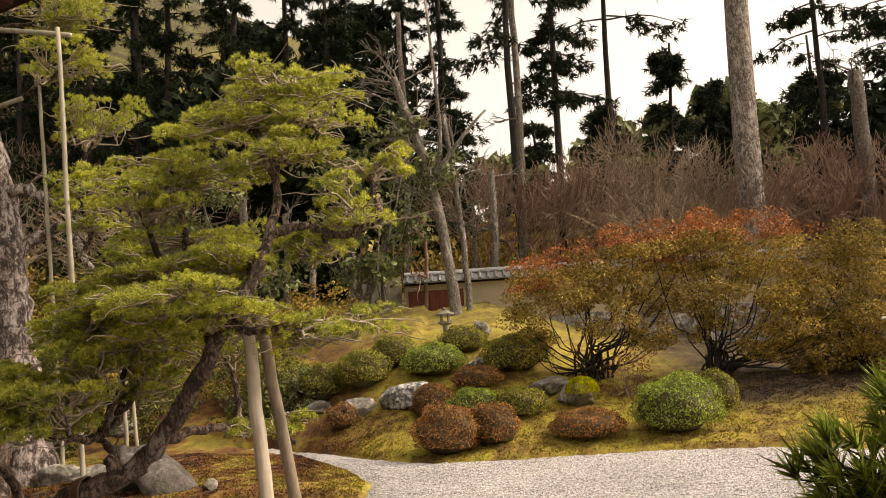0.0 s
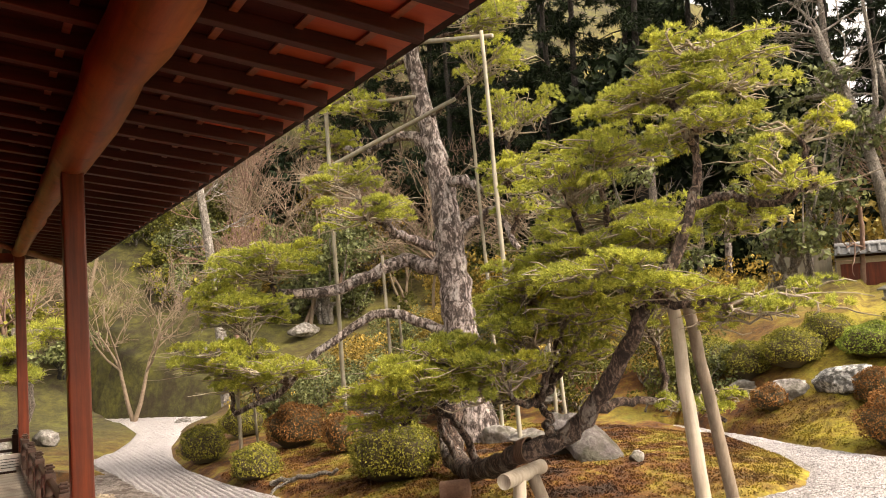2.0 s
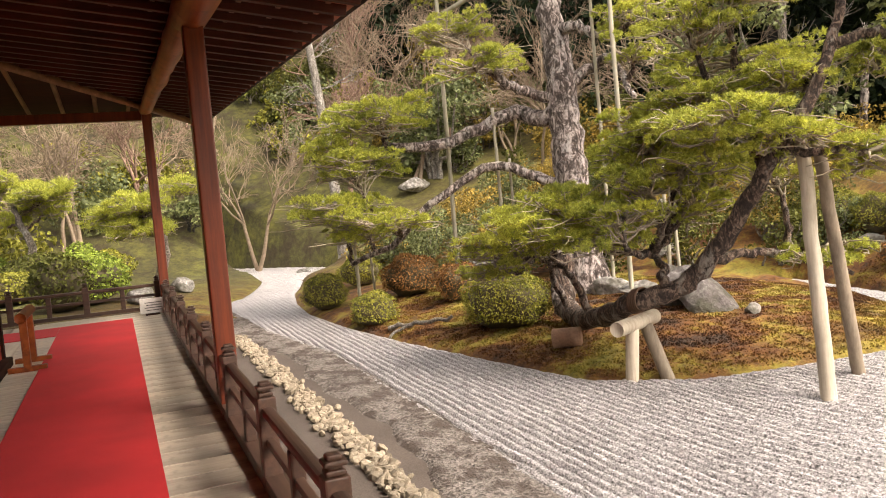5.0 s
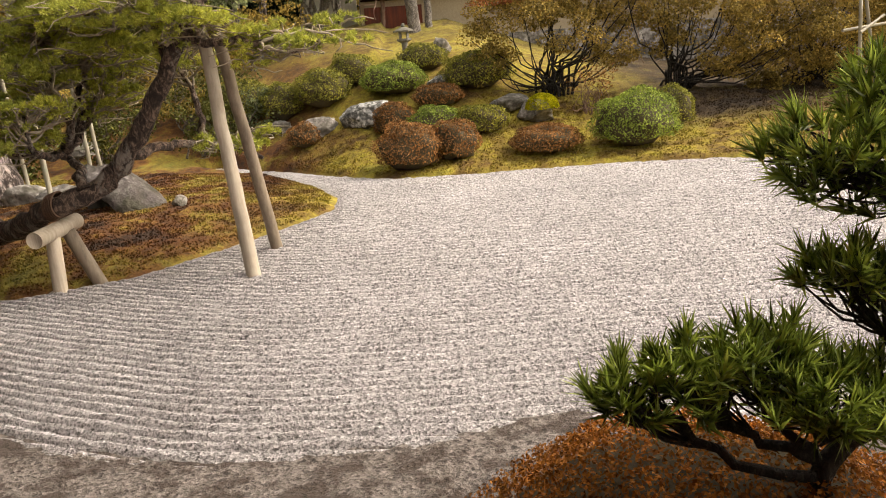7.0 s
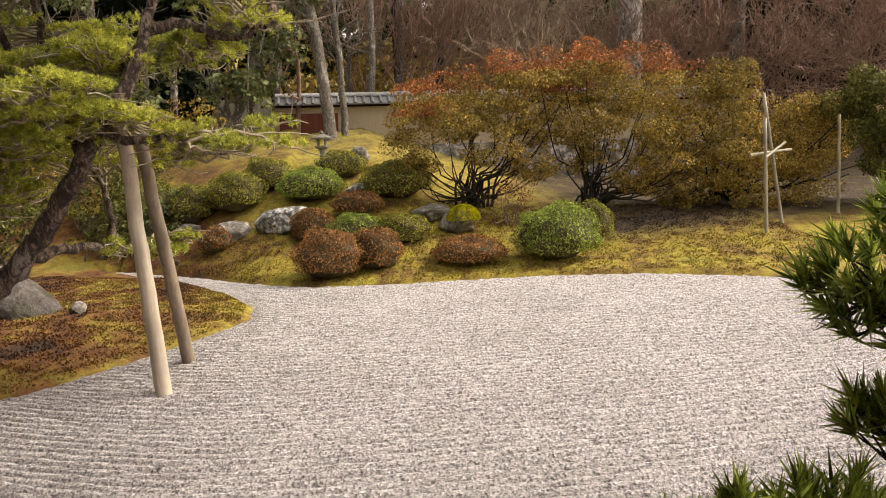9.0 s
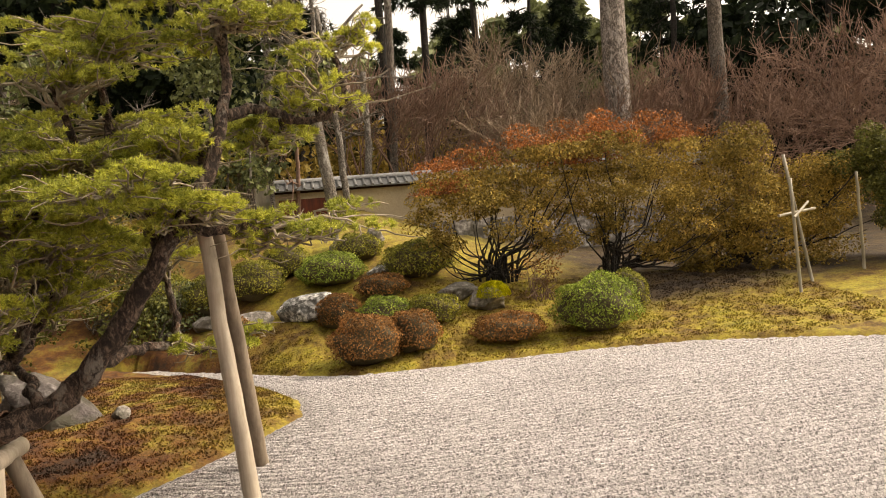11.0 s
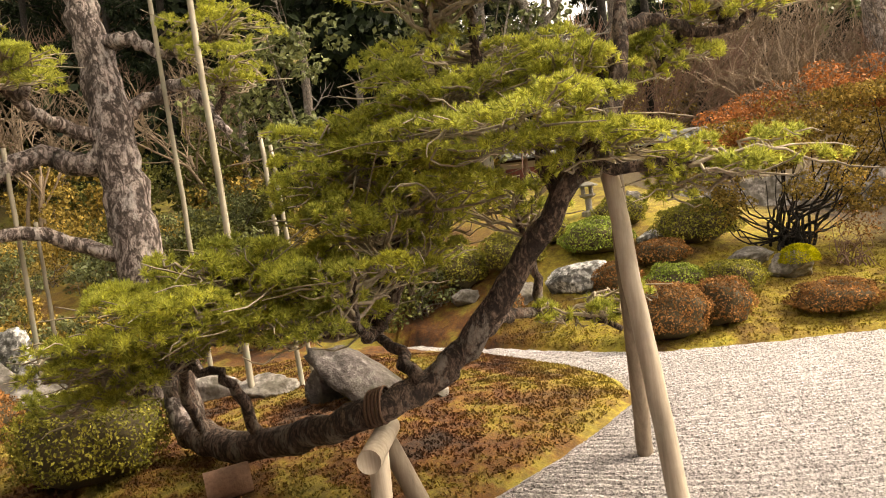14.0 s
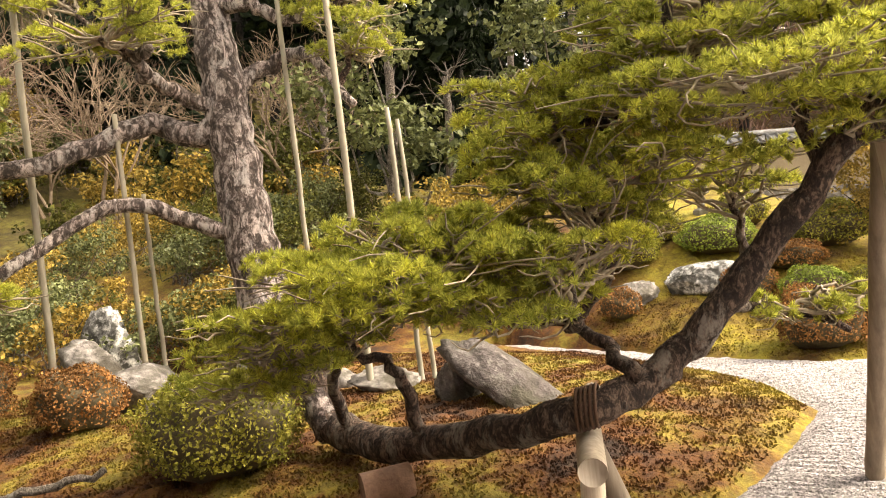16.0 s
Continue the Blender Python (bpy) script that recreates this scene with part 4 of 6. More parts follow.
OLD_LINE = wobble(curve([(-7.0, 13.4, 0.2), (-7.2, 13.5, 1.8), (-7.33, 13.57, 2.8), (-7.42, 13.67, 3.7), (-7.5, 13.75, 4.6), (-7.62, 13.8, 5.5), (-7.8, 13.85, 6.4), (-8.05, 13.8, 8.0), (-8.15, 13.8, 9.4)], 40), 0.015)
OLD_PADS = [(-8.15, 11.9, 4.55, 0.92, 0.34), (-10.6, 11.6, 3.9, 1.2, 0.45), (-10.9, 11.4, 3.0, 1.15, 0.4), (-11.3, 11.3, 2.2, 1.1, 0.38),
            (-5.75, 13.6, 6.2, 0.8, 0.5), (-6.3, 13.6, 8.3, 0.9, 0.45), (-10.2, 13.7, 6.6, 0.7, 0.36), (-5.7, 13.0, 4.5, 0.6, 0.34), (-7.4, 13.6, 8.9, 0.95, 0.45),
            (-9.2, 13.6, 8.0, 0.9, 0.4), (-5.8, 13.5, 5.1, 0.75, 0.4), (-10.9, 11.5, 1.7, 1.0, 0.35), (-9.1, 12.6, 5.4, 0.9, 0.34),
            (-9.9, 11.2, 1.9, 0.9, 0.3), (-11.9, 11.8, 3.3, 0.9, 0.38), (-6.1, 13.2, 7.2, 0.7, 0.4), (-8.6, 13.6, 9.5, 1.0, 0.4), (-9.0, 13.0, 7.0, 0.7, 0.34)]
old = thing("old_pine", "tall old pine with thick plated grey bark", "pine tree")
rad = np.interp(np.linspace(0, 1, 40), [0, 0.1, 0.5, 1], [0.42, 0.34, 0.27, 0.12])
Tubes().add(OLD_LINE, rad * (1 + 0.06 * np.sin(np.arange(40) * 2.3)), 18).make("trunk", OLD_BARK, old, "thick upright trunk with plated bark")
BOUGHS = ([(-7.25, 13.65, 3.75), (-7.9, 13.5, 3.6), (-8.4, 13.4, 3.8), (-9.3, 12.7, 3.35), (-10.4, 11.9, 3.3)], [(-7.05, 13.6, 2.2), (-7.7, 13.3, 2.4), (-8.4, 12.9, 2.8), (-9.4, 12.3, 2.35), (-10.3, 11.8, 1.5), (-11.2, 11.5, 1.05)],
         [(-7.35, 13.7, 4.2), (-6.7, 14.0, 4.55), (-6.2, 13.5, 4.4), (-5.7, 13.0, 3.7)], [(-7.5, 13.8, 5.2), (-7.0, 13.6, 5.2), (-6.5, 13.6, 4.9), (-6.0, 13.4, 4.9)],
         [(-7.3, 13.7, 3.9), (-7.9, 13.2, 4.1), (-8.0, 12.4, 4.3), (-7.6, 11.9, 4.35)], [(-7.7, 13.85, 6.0), (-8.4, 13.7, 6.4), (-9.2, 13.6, 6.2), (-9.9, 13.7, 6.4)])
limbs_of(BOUGHS[:1], 0.19, 0.09, OLD_BARK, old, 0.03, 18)
limbs_of(BOUGHS[1:], 0.12, 0.05, OLD_BARK, old, 0.03, 18)
pine_pads(OLD_PADS, np.concatenate([curve(a, 10)[3:] for a in BOUGHS] + [OLD_LINE[16:]]), PINE_OLD, old, 440, 0.072, 0.011, 42, 12, 0.014)


def branching(tb, p, d, length, radius, depth, rng, spread=0.5, up=0.12, kids=3):
    q = p + unit(d + rng.normal(0, 0.1, 3)) * length
    mid = (p + q) / 2 + rng.normal(0, 0.06 * length, 3)
    tb.add(curve([p, mid, q], 4), np.linspace(max(radius, 0.011), max(radius * 0.62, 0.009), 4), 6 if depth > 2 else 4 if depth > 0 else 3, False)
    if depth == 0:
        return
    for _ in range(kids):
        st = p + (q - p) * rng.uniform(0.5, 1.0)
        branching(tb, st, unit(d + rng.normal(0, spread, 3) + np.array([0, 0, up])), length * rng.uniform(0.6, 0.82), radius * 0.55, depth - 1, rng, spread, up, kids)


def bare_tree(name, label, x, y, height, stems, material, seed, spread=0.5, radius=0.05, lean=0.45, kids=3, depth=4, group=""):
    rng = np.random.default_rng(seed)
    z = at_ground(x, y) - 0.05
    t = thing(name, label, "tree", pose(x, y, z), group)
    tb, tt = Tubes(), Tubes()
    for _ in range(stems):
        d = unit(np.array([rng.normal(0, lean), rng.normal(0, lean), 1.0]))
        base = np.array([rng.normal(0, 0.15), rng.normal(0, 0.15), 0.0]) * (stems > 1)
        q = base + d * height * 0.34
        tt.add(wobble(curve([base, (base + q) / 2 + rng.normal(0, 0.05, 3), q], 6), 0.01, rng), np.linspace(radius, radius * 0.6, 6), 7)
        for _ in range(kids):
            branching(tb, q - d * height * rng.uniform(0, 0.14), unit(d + rng.normal(0, spread, 3)), height * 0.24, radius * 0.5, depth - 1, rng, spread, 0.15, kids)
    tt.make("trunk", material, t)
    tagged(tb.make("branch_mass", material, t), kind="stuff")
    return t


bare_tree("bare_shrub", "leafless grey-brown shrub with a domed haze of twigs", 6.4, 27.5, 9.0, 13, TWIG, 21, 0.55, 0.05, 0.55, 3, 5)
bare_tree("bare_shrub", "leafless grey-brown shrub with a domed haze of twigs", 8.6, 28.5, 7.5, 10, TWIG, 22, 0.55, 0.05, 0.5, 3, 5)
bare_tree("bare_shrub", "leafless reddish shrub with fine upright twigs", 11.8, 27.0, 7.6, 10, TWIG_RED, 23, 0.45, 0.045, 0.4, 3, 5)
bare_tree("bare_shrub", "leafless reddish shrub with fine upright twigs", 2.8, 26.3, 6.4, 9, TWIG_RED, 24, 0.35, 0.04, 0.3, 3, 4)
bare_tree("bare_shrub", "leafless reddish shrub with fine upright twigs", 1.4, 27.5, 6.2, 7, TWIG_RED, 25, 0.35, 0.04, 0.3, 3, 4)
bare_tree("bare_shrub", "leafless reddish shrub with fine upright twigs", 15.0, 26.0, 8.0, 10, TWIG_RED, 26, 0.5, 0.045, 0.5, 3, 5)
bare_tree("bare_shrub", "leafless reddish shrub with fine upright twigs", 18.5, 24.0, 8.5, 9, TWIG_RED, 27, 0.5, 0.045, 0.5, 3, 5)
rs = np.random.default_rng(31)
for j in range(44):
    s, n = rs.uniform(30, 50), rs.uniform(-12, 26)
    q = vp(s, n)
    bare_tree("bare_tree", "leafless brown tree on the mossy slope", q.x, q.y, rs.uniform(5, 9), 2, TWIG if j % 3 else TWIG_RED, 40 + j, 0.5, 0.09, 0.22, 3, 5, "bare trees on the slope")


# ---- clipped shrubs ----
def clipped(name, label, x, y, rx, rz, material, seed, z=None, ry=None, leaf=0.024, count=None, lumpy=0.10, top=1.0):
    rng = np.random.default_rng(seed)
    z = at_ground(x, y) if z is None else z
    ry = ry or rx * 0.92
    t = thing(name, label, "shrub", pose(x, y, z - 0.03), "clipped azalea shrubs")
    n = count or int(9500 * (rx * ry + rx * rz) / (leaf / 0.024) ** 1.8)
    d = lumps(n, rng)
    d[:, 2] = np.where(d[:, 2] < -0.55, -d[:, 2], d[:, 2])
    w = 1 + lumpy * (np.sin(d[:, 0] * 5 + seed) * np.sin(d[:, 1] * 5 + 2 * seed) + 0.7 * np.sin(d[:, 2] * 7 + d[:, 0] * 4 + seed))
    p = d * (w * rng.uniform(0.9, 1.04, n))[:, None] * np.array([rx, ry, rz]) + np.array([0, 0, rz * 0.86])
    p[:, 2] = np.maximum(p[:, 2], 0.03)
    put("leaves", *leaves(p, d, leaf, 0.75, 1.6, rng), material, t)
    # solid core under the leaves; its dark colour stands for the shade within
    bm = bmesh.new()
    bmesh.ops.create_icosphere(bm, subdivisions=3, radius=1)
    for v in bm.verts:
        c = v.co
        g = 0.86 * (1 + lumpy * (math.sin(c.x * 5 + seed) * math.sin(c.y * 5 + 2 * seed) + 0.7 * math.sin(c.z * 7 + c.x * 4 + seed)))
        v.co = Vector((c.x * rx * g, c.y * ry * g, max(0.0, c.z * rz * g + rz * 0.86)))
    part("core", bm, SHRUB_CORE, t, "solid core coloured dark for the shade inside", True)
    return t


RED_L, GREEN_L, OLIVE_L = "rounded clipped azalea with bronze-red winter leaves", "rounded clipped azalea with fresh green leaves", "rounded clipped azalea with olive-green leaves"
SHRUBS = [(-0.15, 13.85, 0.62, 0.44, "r"), (0.62, 13.9, 0.42, 0.38, "r"), (2.15, 13.85, 0.60, 0.26, "r"), (3.63, 13.6, 0.68, 0.50, "g"), (4.45, 14.3, 0.42, 0.40, "o"),
          (-0.46, 15.6, 0.40, 0.34, "r"), (0.34, 15.2, 0.52, 0.30, "g"), (1.15, 15.0, 0.52, 0.28, "o"), (-0.46, 17.1, 0.66, 0.36, "g"), (1.25, 16.75, 0.72, 0.40, "o"),
          (-2.3, 16.1, 0.34, 0.26, "r"), (-1.95, 17.3, 0.62, 0.42, "o"), (0.2, 17.9, 0.52, 0.32, "o"), (-1.35, 17.7, 0.5, 0.36, "o"), (0.42, 16.2, 0.5, 0.24, "r"),
          (-12.5, 11.85, 0.50, 0.42, "o"), (-9.8, 10.5, 0.44, 0.32, "o"), (-10.7, 12.6, 0.62, 0.45, "r"), (-6.7, 10.2, 0.72, 0.48, "o"), (-13.7, 14.2, 0.55, 0.4, "o"), (-8.9, 12.0, 0.5, 0.4, "r")]
for j, (x, y, rx, rz, c) in enumerate(SHRUBS):
    lab, mat = {"r": (RED_L, AZALEA_RED), "g": (GREEN_L, AZALEA_GREEN), "o": (OLIVE_L, AZALEA_OLIVE)}[c]
    clipped("azalea", lab, x, y, rx, rz, mat, 60 + j)
rs = np.random.default_rng(33)
for j in range(15):
    q = vp(rs.uniform(18, 34), rs.uniform(-8, 1.2))
    clipped("azalea", OLIVE_L, q.x, q.y, rs.uniform(0.5, 1.2), rs.uniform(0.4, 0.8), (AZALEA_OLIVE, AZALEA_GREEN, HILL_LEAF)[j % 3], 90 + j, leaf=0.07)
clipped("azalea", "low domed azalea with rust-brown leaves on the sand", 1.08, 2.82, 0.92, 0.36, RUST, 59, z=-0.02, ry=0.8, leaf=0.014, count=26000, lumpy=0.05)


def leafy(name, label, x, y, clumps, material, bark, seed, leaf=0.06, density=900, stems=5, category="shrub", radius=0.05, second=None):
    """A loose shrub or small tree: stems from the ground, leaf clumps round their ends."""
    rng = np.random.default_rng(seed)
    z0 = at_ground(x, y) - 0.05
    t = thing(name, label, category, pose(x, y, z0))
    base = np.array([x, y, z0])
    tb, chunks, chunks2 = Tubes(), [], []
    for c in clumps:
        cx, cy, cz, rx, rz = c[:5]
        n = int(density * rx * (rx + rz) * 0.7)
        k = int(7 + 14 * rx)
        sub = lumps(k, rng) * rng.uniform(0.3, 0.98, (k, 1)) * np.array([rx, rx * 0.8, rz])
        which = rng.integers(0, k, n)
        dd = lumps(n, rng)
        p = np.array([cx, cy, cz]) - base + sub[which] + dd * rng.uniform(0.35, 0.7, (n, 1)) ** 0.7 * np.array([rx, rx * 0.8, rz]) * 0.36 * rng.uniform(0.75, 1.2, k)[which][:, None]
        nr = unit(dd + np.array([0, 0, 0.8]))
        if second:
            hi = p[:, 2] > np.quantile(p[:, 2], 0.72)
            if c[2] + 0.6 * rz > max(q[2] + 0.5 * q[4] for q in clumps) - 0.9:
                chunks2.append(leaves(p[hi], nr[hi], leaf, 0.8, 1.6, rng))
                p, nr = p[~hi], nr[~hi]
        chunks.append(leaves(p, nr, leaf, 0.8, 1.6, rng))
        for _ in range(stems):
            e = np.array([cx, cy, cz]) - base + rng.normal(0, 0.35, 3) * np.array([rx, rx * 0.8, rz])
            b0 = np.array([rng.normal(0, 0.16), rng.normal(0, 0.16), 0.0])
            m = b0 * 0.5 + e * 0.5 + np.array([0, 0, -0.12 * e[2]]) + rng.normal(0, 0.14, 3)
            tb.add(wobble(curve([b0, b0 * 0.9 + np.array([0.1 * e[0], 0.1 * e[1], 0.25 * e[2]]), m, e], 12), 0.02, rng), np.linspace(radius, radius * 0.2, 12), 6, False)
    put("leaves", *merge(chunks), material, t)
    if chunks2:
        put("top_leaves", *merge(chunks2), second, t, "redder leaves on top")
    tagged(tb.make("stem_mass", bark, t), kind="stuff")
    return t


leafy("maple_shrub", "wide loose shrub with rusty olive leaves, redder on top", 2.75, 16.5,
      [(2.5, 16.2, 3.05, 1.3, 0.75), (3.7, 16.0, 3.35, 1.3, 0.75), (1.75, 16.1, 2.45, 0.95, 0.75), (3.0, 15.9, 2.35, 1.3, 0.65), (4.5, 16.2, 2.8, 1.1, 0.8), (1.6, 16.4, 1.7, 0.6, 0.5), (3.9, 16.4, 1.75, 0.7, 0.45)], MAPLE, DARK_BARK, 51, 0.034, 3500, 5, radius=0.03, second=MAPLE_RED)
leafy("maple_shrub", "wide loose shrub with rusty olive leaves, redder on top", 5.3, 16.7,
      [(5.1, 16.2, 3.4, 1.3, 0.75), (6.3, 16.4, 3.15, 1.3, 0.8), (5.4, 16.0, 2.45, 1.2, 0.7), (6.8, 16.2, 2.1, 1.3, 0.9), (4.9, 16.4, 2.0, 0.8, 0.55), (6.5, 16.5, 1.3, 1.0, 0.6), (7.4, 16.3, 1.4, 1.0, 0.7)], MAPLE, DARK_BARK, 52, 0.034, 3500, 5, radius=0.03, second=MAPLE_RED)
leafy("maple_shrub", "wide loose shrub with dull olive-brown leaves", 8.2, 17.0,
      [(7.8, 16.4, 2.7, 1.2, 0.9), (8.9, 16.4, 2.2, 1.3, 1.0), (7.9, 16.0, 1.3, 1.2, 0.8), (10.2, 16.0, 1.9, 1.4, 1.1), (9.2, 15.9, 1.0, 1.2, 0.7), (6.9, 16.4, 0.9, 0.8, 0.5)], MAPLE, DARK_BARK, 53, 0.036, 3800, 6)
leafy("olive_shrub", "tall loose shrub with olive-green leaves", 11.3, 15.5,
      [(10.8, 15.2, 2.4, 1.3, 1.0), (12.0, 14.6, 2.2, 1.4, 1.2), (11.2, 14.8, 1.3, 1.4, 0.8), (13.2, 14.0, 2.2, 1.5, 1.4)], HILL_LEAF, DARK_BARK, 54, 0.045, 4200, 5)
leafy("russet_shrub", "small twiggy russet shrub behind the rocks", 3.35, 15.6, [(3.35, 15.5, 1.1, 0.55, 0.42)], AZALEA_RED, TWIG_RED, 55, 0.026, 1500, 22, radius=0.014)
leafy("camellia", "pale-barked evergreen with grey-green leaf clumps", -2.6, 23.0,
      [(-2.9, 22.6, 6.6, 1.5, 0.9), (-1.5, 22.4, 5.2, 1.2, 0.8), (-3.6, 22.4, 4.9, 1.3, 0.7), (-0.4, 22.6, 6.4, 1.2, 0.8), (-2.2, 22.4, 3.9, 1.3, 0.6), (-1.2, 22.4, 7.7, 1.0, 0.7)], CAMELLIA, PALE_BARK, 56, 0.11, 420, 2, "tree", 0.08)
leafy("camellia", "pale-barked evergreen with grey-green leaf clumps", -6.0, 22.0,
      [(-6.2, 21.6, 4.6, 1.5, 0.8), (-5.0, 21.4, 3.8, 1.2, 0.7), (-7.4, 21.5, 5.6, 1.4, 0.8), (-6.2, 21.6, 6.6, 1.4, 0.8)], CAMELLIA, PALE_BARK, 57, 0.11, 420, 2, "tree", 0.08)
leafy("evergreen_tree", "broad evergreen with dense dark leaves on the slope", -20.5, 26.0,
      [(-20.5, 25.5, 5.0, 1.8, 1.3), (-18.6, 25.5, 6.2, 1.8, 1.2), (-22.4, 25.8, 6.4, 1.7, 1.2)], CAMELLIA, PALE_BARK, 58, 0.13, 330, 3, "tree", 0.12)
q = vp(33, 3.0)
leafy("evergreen_shrub", "dark glossy evergreen shrub on the mossy slope", q.x, q.y, [(q.x, q.y, at_ground(q.x, q.y) + 1.2, 1.6, 1.1)], CAMELLIA, DARK_BARK, 61, 0.12, 500, 4)


rs = np.random.default_rng(36)
for j in range(52):
    x, y = rs.uniform(-16.5, -3.2), rs.uniform(15.6, 23.5)
    w = rs.uniform(0.7, 1.3)
    z = at_ground(x, y)
    leafy("undergrowth_shrub", ("brownish undergrowth shrub at the wood's edge", "olive undergrowth shrub at the wood's edge", "grey-green undergrowth shrub at the wood's edge")[j % 3], x, y,
          [(x, y, z + 0.55 * w, w, 0.6 * w), (x + 0.6 * w, y, z + 0.9 * w, 0.7 * w, 0.5 * w)], (MAPLE, HILL_LEAF, CAMELLIA)[j % 3], MID_BARK, 700 + j, 0.05, 1100, 4, radius=0.025)
clipped("azalea", OLIVE_L, -2.9, 17.6, 0.5, 0.42, AZALEA_OLIVE, 140)
clipped("azalea", OLIVE_L, -3.9, 18.2, 0.8, 0.5, AZALEA_OLIVE, 141)
for j in range(26):
    s, n = rs.uniform(29, 48), rs.uniform(-10, 24)
    q = vp(s, n)
    w = rs.uniform(1.2, 2.6)
    z = at_ground(q.x, q.y)
    leafy("hillside_shrub", ("mossy green shrub on the slope", "fresh green shrub on the slope", "dark evergreen shrub on the slope")[j % 3], q.x, q.y,
          [(q.x, q.y, z + 0.5 * w, w, 0.6 * w)], (HILL_LEAF, AZALEA_OLIVE, CAMELLIA)[j % 3], MID_BARK, 540 + j, 0.13, 260, 3, radius=0.05)


for j in range(46):
    x, y = rs.uniform(-27, -9), rs.uniform(24.5, 32.5)
    w = rs.uniform(0.9, 1.7)
    z = at_ground(x, y)
    if j % 4 == 3:
        bare_tree("bare_tree", "leafless brown tree on the mossy slope", x, y, rs.uniform(4, 7), 3, TWIG, 840 + j, 0.5, 0.07, 0.25, 3, 4, "bare trees on the slope")
        continue
    leafy("hillside_shrub", ("mossy green shrub on the slope", "brownish shrub on the slope", "dark evergreen shrub on the slope")[j % 3], x, y,
          [(x, y, z + 0.5 * w, w, 0.6 * w), (x + 0.5 * w, y, z + 1.0 * w, 0.7 * w, 0.5 * w)], (HILL_LEAF, MAPLE, CAMELLIA)[j % 3], MID_BARK, 780 + j, 0.09, 420, 3, radius=0.04)


for j in range(16):
    k = j / 15
    x, y = -28.5 - 8 * k + rs.uniform(-0.5, 0.5), 24.0 + 5.0 * k + rs.uniform(0.0, 1.4)
    w = rs.uniform(0.8, 1.4)
    z = at_ground(x, y)
    leafy("hillside_shrub", ("mossy green shrub on the slope", "fresh green shrub on the slope")[j % 2], x, y,
          [(x, y, z + 0.5 * w, w, 0.6 * w), (x + 0.5 * w, y + 0.5, z + 1.1 * w, 0.8 * w, 0.6 * w)], (HILL_LEAF, AZALEA_OLIVE)[j % 2], MID_BARK, 880 + j, 0.09, 520, 3, radius=0.04)


def far_pine(x, y, h, r, seed):
    t = thing("garden_pine", "small trained pine with layered needle pads", "pine tree")
    z0 = at_ground(x, y)
    rng = np.random.default_rng(seed)
    line = wobble(curve([(x, y, z0 - 0.05), (x + 0.3, y + 0.2, z0 + h * 0.4), (x - 0.1, y, z0 + h * 0.75), (x, y, z0 + h)], 16), 0.03, rng)
    Tubes().add(line, np.linspace(0.16, 0.05, 16), 9).make("trunk", MID_BARK, t)
    pads = [(x + rng.uniform(-r, r) * 0.7, y + rng.uniform(-r, r) * 0.6, z0 + h * rng.uniform(0.5, 1.0), r * rng.uniform(0.4, 0.6), 0.35) for _ in range(8)]
    pine_pads(pads, line[4:], PINE_OLD, t, 300, 0.17, 0.018, 16, seed + 1, 0.02)


for j, (s, n, h, r) in enumerate(((24.5, 1.2, 3.1, 1.9), (27.5, -2.5, 3.6, 1.8), (22.5, -4.5, 3.0, 1.6))):
    q = vp(s, n)
    far_pine(q.x, q.y, h, r, 300 + j)


# ---- tall trees ----
def cedar(x, y, h, crown0, r, seed, material=CEDAR, trunk=0.2, density=1.0, bark=DARK_BARK):
    rng = np.random.default_rng(seed)
    z0 = at_ground(x, y) - 0.1
    t = thing("cedar", "tall dark cedar with drooping sprays", "tree", pose(x, y, z0), "cedars behind the garden wall")
    Tubes().add(wobble(curve([(0, 0, 0), (0.022 * h + rng.normal(0, 0.1), 0, h * 0.5), (0.045 * h + rng.normal(0, 0.12), 0, h)], 12), 0.02, rng), np.linspace(trunk, 0.05, 12), 9).make("trunk", bark, t)
    tb, chunks = Tubes(), []
    for _ in range(int(46 * density)):
        zz = rng.uniform(crown0, h * 0.99)
        reach = r * (1.0 - 0.75 * (zz - crown0) / (h - crown0)) * rng.uniform(0.55, 1.15)
        a = rng.uniform(0, 2 * np.pi)
        d = np.array([np.cos(a), np.sin(a), 0])
        p0 = np.array([0.045 * zz, 0, zz])
        p2 = p0 + d * reach - np.array([0, 0, 0.32 * reach])
        line = curve([p0, (p0 + p2) / 2 + np.array([0, 0, 0.10 * reach]), p2], 6)
        tb.add(line, np.linspace(0.04, 0.012, 6), 4, False)
        m = 22
        k = rng.uniform(0.25, 1.0, m)
        c = p0 + (p2 - p0) * k[:, None] + rng.normal(0, 0.2, (m, 3)) * np.array([1, 1, 0.6]) * (0.5 + reach * 0.2)
        chunks.append(blades(c, np.repeat((d * 0.6 + np.array([0, 0, -0.7]))[None], m, 0), 13, 0.34, 0.06, 0.7, rng))
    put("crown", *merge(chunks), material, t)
    tagged(tb.make("branch_mass", bark, t), kind="stuff")


